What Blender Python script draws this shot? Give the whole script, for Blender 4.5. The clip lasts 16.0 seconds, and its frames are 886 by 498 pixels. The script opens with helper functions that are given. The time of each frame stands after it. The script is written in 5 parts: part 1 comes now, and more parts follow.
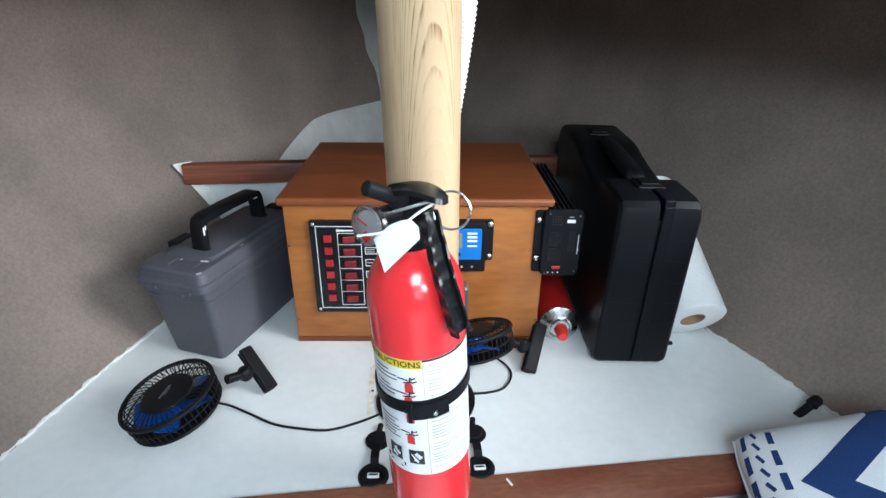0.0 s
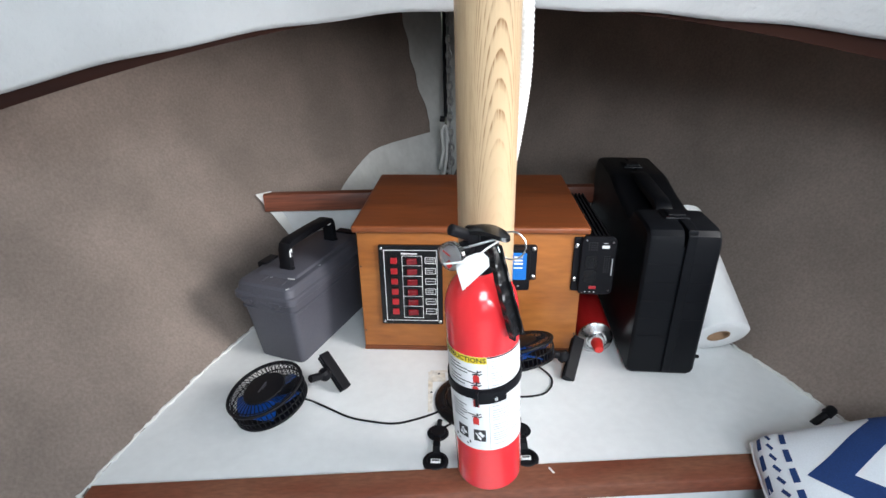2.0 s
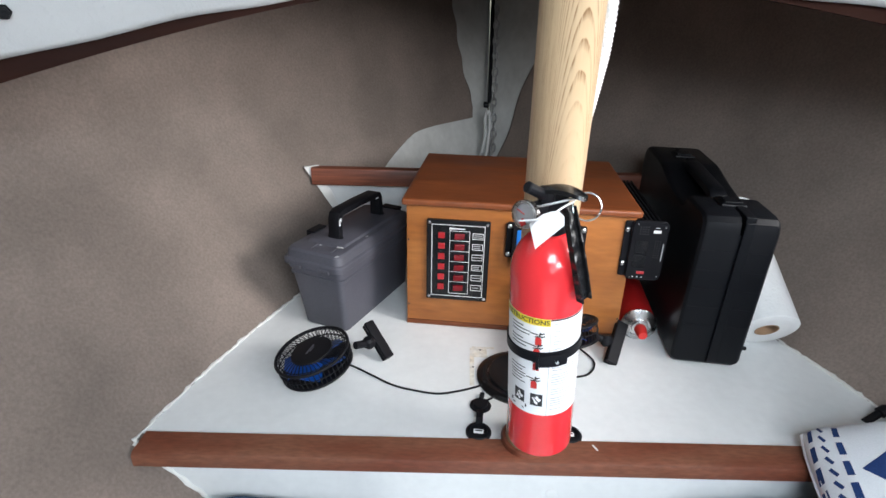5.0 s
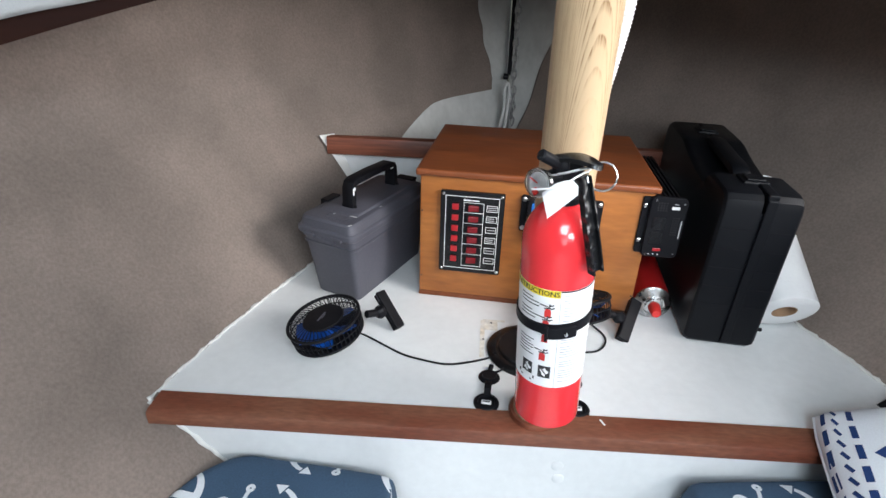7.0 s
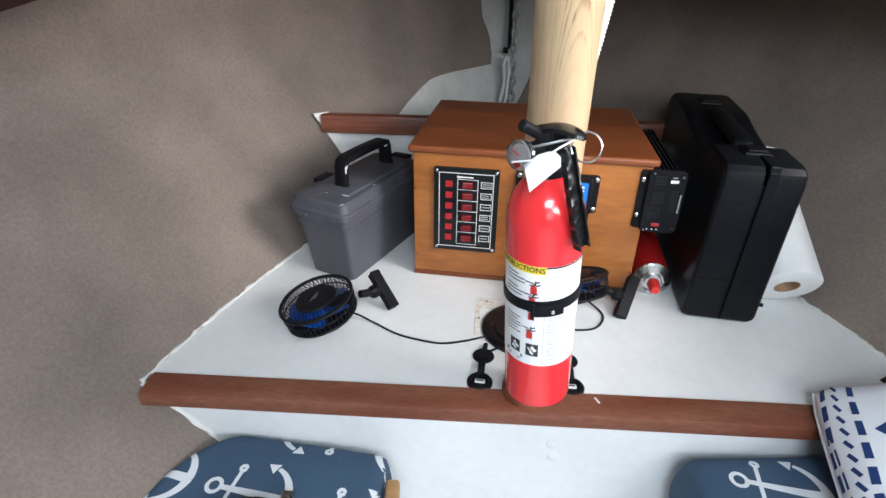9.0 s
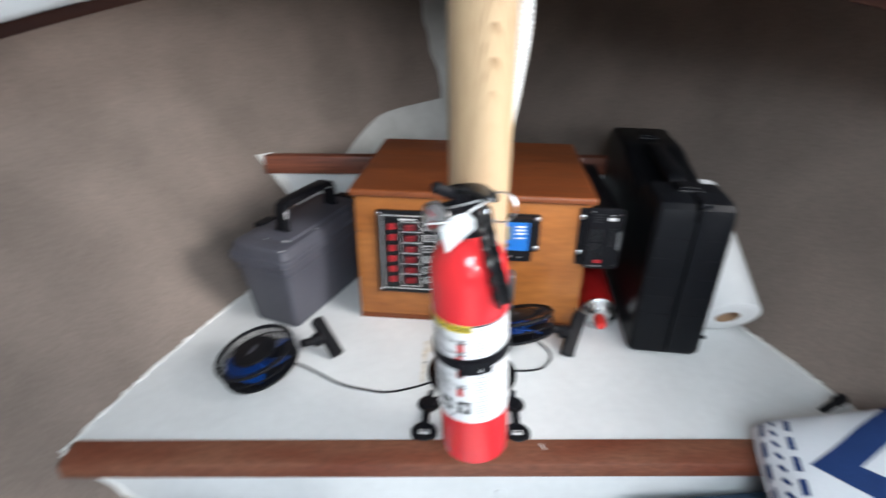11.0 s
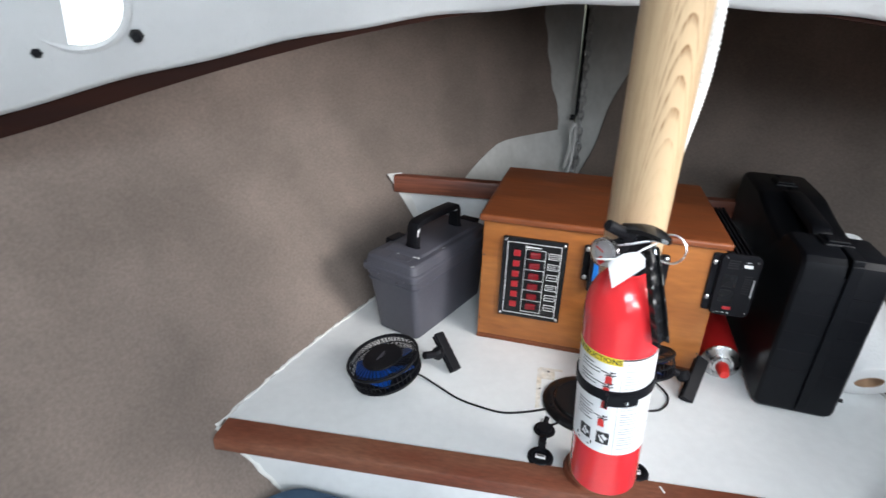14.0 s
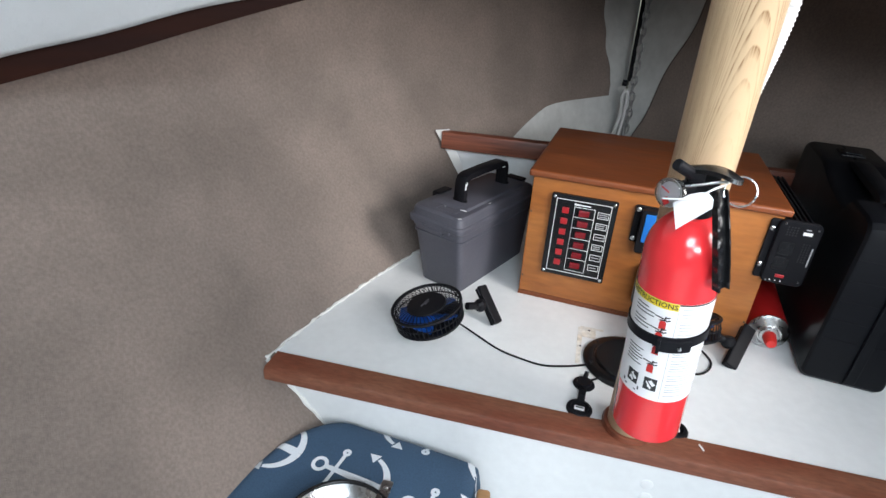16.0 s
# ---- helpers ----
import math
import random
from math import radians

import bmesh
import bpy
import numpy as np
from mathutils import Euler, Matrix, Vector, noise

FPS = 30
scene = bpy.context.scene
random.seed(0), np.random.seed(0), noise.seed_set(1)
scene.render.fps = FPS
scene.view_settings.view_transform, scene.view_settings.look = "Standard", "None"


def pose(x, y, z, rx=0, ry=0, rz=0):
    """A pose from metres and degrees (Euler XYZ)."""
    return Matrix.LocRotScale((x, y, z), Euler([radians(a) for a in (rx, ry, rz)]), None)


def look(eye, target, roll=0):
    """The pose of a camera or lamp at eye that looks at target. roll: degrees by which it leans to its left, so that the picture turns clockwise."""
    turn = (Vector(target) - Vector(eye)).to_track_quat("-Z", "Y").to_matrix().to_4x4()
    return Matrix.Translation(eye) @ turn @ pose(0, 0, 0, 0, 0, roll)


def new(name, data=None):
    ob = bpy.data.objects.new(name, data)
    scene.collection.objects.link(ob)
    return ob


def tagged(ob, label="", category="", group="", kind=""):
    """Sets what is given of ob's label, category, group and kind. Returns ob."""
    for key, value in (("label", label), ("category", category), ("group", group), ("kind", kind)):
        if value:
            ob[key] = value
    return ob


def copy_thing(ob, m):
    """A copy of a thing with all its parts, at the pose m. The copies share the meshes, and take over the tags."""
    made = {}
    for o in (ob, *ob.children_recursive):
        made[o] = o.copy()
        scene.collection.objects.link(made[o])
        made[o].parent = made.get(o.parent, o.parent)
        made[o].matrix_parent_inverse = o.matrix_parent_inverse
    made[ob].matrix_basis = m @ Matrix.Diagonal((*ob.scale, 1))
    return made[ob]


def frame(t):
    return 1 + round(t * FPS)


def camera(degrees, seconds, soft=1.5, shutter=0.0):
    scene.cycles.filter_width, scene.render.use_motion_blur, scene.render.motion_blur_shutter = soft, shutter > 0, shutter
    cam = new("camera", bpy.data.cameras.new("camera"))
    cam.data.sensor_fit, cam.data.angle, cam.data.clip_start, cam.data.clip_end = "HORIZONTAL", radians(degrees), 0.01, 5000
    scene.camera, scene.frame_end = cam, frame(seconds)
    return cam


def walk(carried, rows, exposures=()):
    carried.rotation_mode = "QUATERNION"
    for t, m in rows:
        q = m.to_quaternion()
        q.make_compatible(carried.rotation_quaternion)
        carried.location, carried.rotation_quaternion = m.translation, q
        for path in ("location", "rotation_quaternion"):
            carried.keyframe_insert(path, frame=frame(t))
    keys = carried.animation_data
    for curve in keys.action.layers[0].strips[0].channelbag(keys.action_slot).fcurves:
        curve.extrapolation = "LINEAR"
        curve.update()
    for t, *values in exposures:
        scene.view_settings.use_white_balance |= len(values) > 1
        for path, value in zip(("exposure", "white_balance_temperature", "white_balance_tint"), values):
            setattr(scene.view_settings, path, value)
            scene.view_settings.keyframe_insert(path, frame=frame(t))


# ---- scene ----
cam = camera(80.0, 16.0, shutter=0.4)
PATH = [
    (0, (-0.001, -0.775, 0.549), (0.03, 1.032, -0.309), 0.6),
    (0.5, (-0.004, -0.776, 0.553), (0.032, 1.042, -0.281), -0.6),
    (0.6, (0.006, -0.908, 0.665), (0.015, 0.876, -0.239), -1.2),
    (1, (-0.008, -0.902, 0.636), (-0.023, 0.9, -0.231), -0.7),
    (1.5, (-0.023, -0.899, 0.618), (-0.132, 0.914, -0.219), -1.0),
    (2, (-0.027, -0.893, 0.612), (-0.135, 0.938, -0.185), -0.8),
    (2.5, (-0.026, -0.889, 0.614), (-0.147, 0.948, -0.166), -1.4),
    (3, (-0.034, -0.896, 0.61), (-0.145, 0.957, -0.137), 0.0),
    (3.5, (-0.044, -0.9, 0.601), (-0.145, 0.954, -0.142), 1.9),
    (4, (-0.065, -0.91, 0.591), (-0.207, 0.934, -0.17), 1.9),
    (4.5, (-0.073, -0.916, 0.584), (-0.248, 0.915, -0.201), 1.4),
    (7, (-0.067, -0.913, 0.57), (-0.312, 0.858, -0.327), 2.0),
    (7.5, (-0.047, -0.904, 0.565), (-0.323, 0.859, -0.338), 1.6),
    (8, (-0.034, -0.895, 0.555), (-0.322, 0.846, -0.387), 0.6),
    (8.5, (-0.043, -0.897, 0.558), (-0.3, 0.835, -0.41), 0.8),
    (10.8, (-0.025, -0.884, 0.582), (-0.388, 0.864, -0.321), 0.8),
    (11, (-0.001, -0.864, 0.587), (-0.162, 0.921, -0.3), 0.5),
    (11.5, (0.047, -0.828, 0.589), (0.345, 0.961, -0.252), 0.9),
    (12, (0.045, -0.824, 0.588), (0.393, 0.964, -0.238), 1.4),
    (12.5, (0.04, -0.825, 0.584), (0.393, 0.965, -0.235), 1.9),
    (13, (0.032, -0.828, 0.583), (0.395, 0.966, -0.223), 3.2),
    (13.5, (-0.005, -0.857, 0.568), (0.147, 0.963, -0.247), 5.7),
    (14, (-0.075, -0.912, 0.606), (-0.544, 0.853, -0.209), 1.8),
    (14.5, (-0.081, -0.918, 0.586), (-0.607, 0.821, -0.25), 2.7),
    (15, (-0.098, -0.943, 0.582), (-0.647, 0.774, -0.283), 4.1),
    (15.5, (-0.093, -0.938, 0.576), (-0.657, 0.752, -0.332), 3.6),
    (16, (-0.093, -0.941, 0.572), (-0.66, 0.747, -0.339), 3.3),
]
TINTS = [(0, -0.16, 5850, 5), (1.0, -0.12, 5850, 5), (2.2, -0.1, 6300, 11), (16, -0.13, 6300, 11)]
walk(cam, [(t, look(eye, target, roll)) for t, eye, target, roll in PATH], TINTS)

# ---- world and light ----
world = bpy.data.worlds.new("sky")
scene.world = world
world.use_nodes = True
wn = world.node_tree
sky = wn.nodes.new("ShaderNodeTexSky")
sky.sky_type, sky.sun_disc, sky.sun_elevation, sky.sun_rotation = "NISHITA", False, radians(50), radians(200)
wn.nodes["Background"].inputs[1].default_value = 0.12
wn.links.new(sky.outputs[0], wn.nodes["Background"].inputs[0])


def area(name, eye, target, sx, sy, watts, colour, spread=180):
    d = bpy.data.lights.new(name, "AREA")
    d.shape, d.size, d.size_y, d.energy, d.color = "RECTANGLE", sx, sy, watts, colour
    d.spread = radians(spread)
    ob = new(name, d)
    ob.matrix_world = look(eye, target)
    return ob


area("hatch_light", (0.1, -1.45, 1.0), (0.02, -0.9, 0), 0.5, 0.5, 19.0, (0.81, 0.935, 1.0))
area("companionway_light", (0.42, -3.2, 0.75), (-0.2, 0, 0.2), 0.7, 0.8, 7.5, (0.81, 0.935, 1.0))
# added fill from aft to starboard, no known source; brightens the port hull
area("starboard_fill_light", (0.76, -1.35, 0.74), (-0.62, 0.22, 0.24), 0.9, 0.22, 5.6, (0.95, 0.97, 0.98), 90)
area("portlight_light", (0.62, -0.30, 0.60), (-0.50, 0.16, 0.12), 0.50, 0.28, 3.3, (1.0, 0.97, 0.93), 70)


# ---- materials ----
def material(name, base, rough=0.6, metal=0.0, base2=None, scale=8.0, stretch=(1, 1, 1), detail=6.0, fine=0.0, fine_scale=300.0, bump=0.0, bump_scale=200.0, rough_var=0.0, gloss=0.5, coat=0.0):
    """Principled surface: two tones mixed by a stretched noise, a finer grain over it, bump, uneven gloss."""
    m = bpy.data.materials.new(name)
    m.use_nodes = True
    nt = m.node_tree
    b = nt.nodes["Principled BSDF"]
    b.inputs["Roughness"].default_value, b.inputs["Metallic"].default_value = rough, metal
    b.inputs["Coat Weight"].default_value, b.inputs["Specular IOR Level"].default_value = coat, gloss
    co = nt.nodes.new("ShaderNodeTexCoord")
    mp = nt.nodes.new("ShaderNodeMapping")
    mp.inputs["Scale"].default_value = stretch
    nt.links.new(co.outputs["Object"], mp.inputs[0])
    n1 = nt.nodes.new("ShaderNodeTexNoise")
    n1.inputs["Scale"].default_value, n1.inputs["Detail"].default_value = scale, detail
    nt.links.new(mp.outputs[0], n1.inputs[0])
    base2 = base2 or tuple(c * 0.82 for c in base)
    ramp = nt.nodes.new("ShaderNodeValToRGB")
    ramp.color_ramp.elements[0].position, ramp.color_ramp.elements[1].position = 0.35, 0.65
    ramp.color_ramp.elements[0].color, ramp.color_ramp.elements[1].color = (*base2, 1), (*base, 1)
    nt.links.new(n1.outputs[0], ramp.inputs[0])
    colour = ramp.outputs[0]
    if fine:
        n2 = nt.nodes.new("ShaderNodeTexNoise")
        n2.inputs["Scale"].default_value, n2.inputs["Detail"].default_value = fine_scale, 3
        nt.links.new(mp.outputs[0], n2.inputs[0])
        mr = nt.nodes.new("ShaderNodeMapRange")
        mr.inputs[1].default_value, mr.inputs[2].default_value = 0.3, 0.7
        mr.inputs[3].default_value, mr.inputs[4].default_value = 1 - fine, 1 + fine
        nt.links.new(n2.outputs[0], mr.inputs[0])
        mul = nt.nodes.new("ShaderNodeMix")
        mul.data_type, mul.blend_type = "RGBA", "MULTIPLY"
        mul.inputs[0].default_value = 1
        nt.links.new(colour, mul.inputs[6])
        nt.links.new(mr.outputs[0], mul.inputs[7])
        colour = mul.outputs[2]
    nt.links.new(colour, b.inputs["Base Color"])
    if rough_var:
        mr2 = nt.nodes.new("ShaderNodeMapRange")
        mr2.inputs[3].default_value, mr2.inputs[4].default_value = rough - rough_var, rough + rough_var
        nt.links.new(n1.outputs[0], mr2.inputs[0])
        nt.links.new(mr2.outputs[0], b.inputs["Roughness"])
    if bump:
        n3 = nt.nodes.new("ShaderNodeTexNoise")
        n3.inputs["Scale"].default_value, n3.inputs["Detail"].default_value = bump_scale, 4
        nt.links.new(mp.outputs[0], n3.inputs[0])
        bp = nt.nodes.new("ShaderNodeBump")
        bp.inputs["Strength"].default_value, bp.inputs["Distance"].default_value = bump, 0.002
        nt.links.new(n3.outputs[0], bp.inputs["Height"])
        nt.links.new(bp.outputs[0], b.inputs["Normal"])
    return m


CARPET = material("hull_carpet", (0.256, 0.205, 0.176), 0.97, base2=(0.191, 0.155, 0.134), scale=5, detail=9, fine=0.12, fine_scale=200, bump=0.5, bump_scale=600, gloss=0.1)
WHITE = material("white_paint", (0.79, 0.80, 0.80), 0.42, base2=(0.74, 0.75, 0.75), scale=7, fine=0.025, fine_scale=60, bump=0.12, bump_scale=90, rough_var=0.1)
GELCOAT = material("white_gelcoat", (0.62, 0.62, 0.60), 0.6, base2=(0.52, 0.52, 0.50), scale=9, fine=0.05, fine_scale=50, bump=0.35, bump_scale=40)
STUCCO = material("textured_white_liner", (0.52, 0.53, 0.535), 0.7, base2=(0.47, 0.48, 0.485), scale=10, bump=0.8, bump_scale=110)
CAULK = material("white_caulk", (0.74, 0.73, 0.70), 0.5, bump=0.5, bump_scale=80)
TEAK = material("teak", (0.21, 0.062, 0.03), 0.42, base2=(0.12, 0.033, 0.018), scale=14, stretch=(0.18, 3, 3), fine=0.3, fine_scale=60, bump=0.15, bump_scale=80, rough_var=0.12)
WORNTEAK = material("worn_teak", (0.150, 0.042, 0.021), 0.45, base2=(0.195, 0.078, 0.045), scale=5, stretch=(1.2, 5, 5), detail=9, fine=0.2, fine_scale=50, bump=0.2, bump_scale=80, rough_var=0.12)
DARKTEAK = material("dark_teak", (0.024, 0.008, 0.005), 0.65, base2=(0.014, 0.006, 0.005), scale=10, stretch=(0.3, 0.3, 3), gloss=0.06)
BOXWOOD = material("stained_plywood", (0.37, 0.135, 0.032), 0.38, base2=(0.27, 0.088, 0.018), scale=6, stretch=(0.5, 1, 2.2), fine=0.16, fine_scale=45, bump=0.06, bump_scale=120, rough_var=0.1)
LIDWOOD = material("stained_plywood_lid", (0.21, 0.058, 0.017), 0.36, base2=(0.14, 0.037, 0.011), scale=7, stretch=(0.4, 2, 1), fine=0.16, fine_scale=50, bump=0.06, bump_scale=120, rough_var=0.12)
GREY = material("grey_plastic", (0.086, 0.085, 0.104), 0.5, base2=(0.070, 0.070, 0.087), scale=12, fine=0.08, fine_scale=220, bump=0.15, bump_scale=500, rough_var=0.1)
BLACK = material("black_plastic", (0.010, 0.010, 0.012), 0.45, base2=(0.006, 0.006, 0.008), scale=20, bump=0.1, bump_scale=600, rough_var=0.1, gloss=0.14)
GLOSSBLACK = material("glossy_black", (0.009, 0.009, 0.010), 0.25, scale=30, rough_var=0.08, gloss=0.35)
CASEBLACK = material("moulded_black_plastic", (0.0055, 0.0062, 0.008), 0.40, base2=(0.004, 0.0045, 0.006), scale=9, bump=0.2, bump_scale=700, rough_var=0.08, gloss=0.14)
RED = material("red_enamel", (0.76, 0.034, 0.042), 0.2, base2=(0.72, 0.030, 0.036), scale=5, bump=0.02, bump_scale=40, rough_var=0.06, coat=0.4)
CANRED = material("red_printed_tin", (0.42, 0.015, 0.015), 0.3, scale=10)
REDPLASTIC = material("red_plastic", (0.62, 0.03, 0.025), 0.4, scale=20)
SWITCHRED = material("translucent_red_switch", (0.40, 0.016, 0.022), 0.3, scale=60)
DEEPRED = material("dark_red_rocker", (0.17, 0.007, 0.011), 0.25, scale=60)
PAPER = material("paper_label", (0.80, 0.80, 0.80), 0.4, base2=(0.78, 0.78, 0.785), scale=10)
TAG = material("white_tag", (0.84, 0.84, 0.84), 0.5, scale=10)
YELLOW = material("yellow_label", (0.80, 0.62, 0.03), 0.4, scale=10)
INK = material("black_ink", (0.02, 0.02, 0.022), 0.5, scale=10)
GREYINK = material("grey_ink", (0.42, 0.42, 0.43), 0.5, scale=10)
BLUE = material("blue_plastic", (0.012, 0.16, 0.55), 0.35, scale=20)
BLADE = material("blue_fan_blade", (0.006, 0.07, 0.36), 0.3, scale=20)
STEEL = material("steel", (0.62, 0.62, 0.62), 0.28, 1.0, scale=40, rough_var=0.1)
GALV = material("galvanised_steel", (0.5, 0.5, 0.5), 0.45, 0.9, base2=(0.33, 0.33, 0.33), scale=80)
LCD = material("lcd_glass", (0.20, 0.22, 0.17), 0.2, scale=20)
GREEN = material("green_plastic", (0.02, 0.25, 0.05), 0.4, scale=20)
SWITCHGREY = material("grey_switch_body", (0.07, 0.08, 0.09), 0.4, scale=20)
TOWEL = material("paper_towel", (0.82, 0.82, 0.82), 0.9, base2=(0.78, 0.78, 0.78), scale=30, bump=0.6, bump_scale=160)
CARD = material("cardboard_core", (0.36, 0.22, 0.13), 0.8, scale=40)
HOSE = material("white_hose", (0.66, 0.66, 0.65), 0.45, scale=20)
NAVYFABRIC = material("navy_cotton", (0.007, 0.036, 0.145), 0.85, base2=(0.006, 0.031, 0.128), scale=12, fine=0.12, fine_scale=500, bump=0.3, bump_scale=900)
WHITEFABRIC = material("white_cotton", (0.72, 0.75, 0.79), 0.85, base2=(0.68, 0.71, 0.75), scale=8, fine=0.04, fine_scale=500, bump=0.3, bump_scale=900)
SLATEFABRIC = material("slate_blue_cotton", (0.042, 0.085, 0.145), 0.85, base2=(0.036, 0.074, 0.128), scale=8, fine=0.14, fine_scale=500, bump=0.3, bump_scale=900)
BAREWOOD = material("bare_wood_patch", (0.66, 0.59, 0.48), 0.7, base2=(0.75, 0.735, 0.70), scale=40, fine=0.2, fine_scale=100)
TANWOOD = material("tan_wood", (0.45, 0.25, 0.11), 0.5, scale=30, stretch=(1, 4, 1))


def clear_plastic():
    m = bpy.data.materials.new("clear_plastic")
    m.use_nodes = True
    b = m.node_tree.nodes["Principled BSDF"]
    b.inputs["Base Color"].default_value = (0.95, 0.95, 0.95, 1)
    b.inputs["Roughness"].default_value, b.inputs["Transmission Weight"].default_value, b.inputs["IOR"].default_value = 0.06, 1.0, 1.3
    return m


CLEAR = clear_plastic()


def oak():
    """Pale oak with nested arches of darker grain running up the post."""
    m = bpy.data.materials.new("varnished_oak")
    m.use_nodes = True
    nt = m.node_tree
    b = nt.nodes["Principled BSDF"]

    def math_node(op, a, c=None, d=None):
        n = nt.nodes.new("ShaderNodeMath")
        n.operation = op
        for k, v in enumerate((a, c, d)):
            if v is None:
                continue
            if isinstance(v, (int, float)):
                n.inputs[k].default_value = v
            else:
                nt.links.new(v, n.inputs[k])
        return n.outputs[0]

    co = nt.nodes.new("ShaderNodeTexCoord")
    sep = nt.nodes.new("ShaderNodeSeparateXYZ")
    nt.links.new(co.outputs["Object"], sep.inputs[0])
    mp = nt.nodes.new("ShaderNodeMapping")
    mp.inputs["Scale"].default_value = (40, 40, 7)
    nt.links.new(co.outputs["Object"], mp.inputs[0])
    wob = nt.nodes.new("ShaderNodeTexNoise")
    wob.inputs["Scale"].default_value, wob.inputs["Detail"].default_value = 1.0, 3
    nt.links.new(mp.outputs[0], wob.inputs[0])
    ang = math_node("ARCTAN2", math_node("SUBTRACT", sep.outputs[0], 0.0), math_node("MULTIPLY", sep.outputs[1], -1))
    off = math_node("SUBTRACT", ang, 0.36)
    square = math_node("MULTIPLY", off, off)
    arch = math_node("ADD", math_node("MULTIPLY", square, 0.17), math_node("MULTIPLY", math_node("MULTIPLY", square, square), 0.16))
    h = math_node("ADD", math_node("ADD", sep.outputs[2], arch), math_node("MULTIPLY", wob.outputs[0], 0.034))
    band = math_node("FRACT", math_node("MULTIPLY", h, 38))
    heart = nt.nodes.new("ShaderNodeMapRange")
    heart.inputs[1].default_value, heart.inputs[2].default_value, heart.inputs[3].default_value = 0.515, 0.545, 0.12
    nt.links.new(h, heart.inputs[0])
    line = nt.nodes.new("ShaderNodeValToRGB")
    e = line.color_ramp.elements
    e[0].position, e[0].color = 0.0, (0, 0, 0, 1)
    e[1].position, e[1].color = 0.60, (0.12, 0.12, 0.12, 1)
    for p, c in ((0.84, 0.75), (0.93, 1.0), (1.0, 0.05)):
        k = e.new(p)
        k.color = (c, c, c, 1)
    nt.links.new(band, line.inputs[0])
    mp2 = nt.nodes.new("ShaderNodeMapping")
    mp2.inputs["Scale"].default_value = (420, 420, 16)
    nt.links.new(co.outputs["Object"], mp2.inputs[0])
    pores = nt.nodes.new("ShaderNodeTexNoise")
    pores.inputs["Scale"].default_value, pores.inputs["Detail"].default_value = 1.0, 2
    nt.links.new(mp2.outputs[0], pores.inputs[0])
    pr = nt.nodes.new("ShaderNodeMapRange")
    pr.inputs[1].default_value, pr.inputs[2].default_value = 0.42, 0.62
    nt.links.new(pores.outputs[0], pr.inputs[0])
    amount = math_node("MULTIPLY", math_node("MULTIPLY", line.outputs[0], heart.outputs[0]), math_node("ADD", math_node("MULTIPLY", pr.outputs[0], 0.8), 0.3))
    mix = nt.nodes.new("ShaderNodeMix")
    mix.data_type = "RGBA"
    nt.links.new(amount, mix.inputs[0])
    mix.inputs[6].default_value, mix.inputs[7].default_value = (0.53, 0.385, 0.235, 1), (0.215, 0.115, 0.048, 1)
    nt.links.new(mix.outputs[2], b.inputs["Base Color"])
    b.inputs["Roughness"].default_value = 0.36
    bp = nt.nodes.new("ShaderNodeBump")
    bp.inputs["Strength"].default_value, bp.inputs["Distance"].default_value = 0.15, 0.0006
    bp.invert = True
    nt.links.new(amount, bp.inputs["Height"])
    nt.links.new(bp.outputs[0], b.inputs["Normal"])
    return m


OAK = oak()


def glow(name, colour, strength):
    m = bpy.data.materials.new(name)
    m.use_nodes = True
    b = m.node_tree.nodes["Principled BSDF"]
    b.inputs["Base Color"].default_value = (0.8, 0.8, 0.8, 1)
    b.inputs["Emission Color"].default_value, b.inputs["Emission Strength"].default_value = (*colour, 1), strength
    return m


DAYLIGHT = glow("daylit_portlight", (0.97, 0.99, 1.0), 1.6)

# ---- the boat's frame: u across, v to the bow ----
BOAT = pose(0, 0, 0, 0, 0, 5.95)
MID = -0.017


def bow(z):
    return 0.95 + 0.35 * z


def beam(v, z):
    """Half the inner width of the hull at v and height z."""
    a = 0.650 + 1.02 * z - 0.9 * z * z if z > 0 else 0.650 + 0.9 * z
    s = max(0.0, (v + 0.9) / (bow(z) + 0.9))
    return max(0.0, a * (1 - s ** 2.2))


def lip(u):
    """Lower edge of the trunk wall: v and z over u."""
    return -0.108 - 0.51 * u * u, 0.626 - (0.266 if u < 0 else 0.186) * u * u + 0.033 * u ** 4


# ---- mesh helpers ----
def part(name, bm, mat, parent=None, label="", smooth=False, mats=(), angle=0.7):
    me = bpy.data.meshes.new(name)
    bmesh.ops.recalc_face_normals(bm, faces=bm.faces[:])
    bm.to_mesh(me)
    bm.free()
    for k in (mat, *mats):
        me.materials.append(k)
    if smooth:
        me.shade_smooth()
        me.set_sharp_from_angle(angle=angle)
    ob = new(name, me)
    ob.parent = parent
    if label:
        ob["label"] = label
    return ob


def thing(name, m, label, category, group="", kind=""):
    ob = new(name)
    ob.empty_display_size = 0.05
    ob.matrix_world = m
    return tagged(ob, label, category, group, kind)


def setting(ob, label, category):
    ob.matrix_world = BOAT
    return tagged(ob, label, category, kind="structure")


def join(*bms):
    out = bms[0]
    for other in bms[1:]:
        me = bpy.data.meshes.new("tmp")
        other.to_mesh(me)
        other.free()
        out.from_mesh(me)
        bpy.data.meshes.remove(me)
    return out


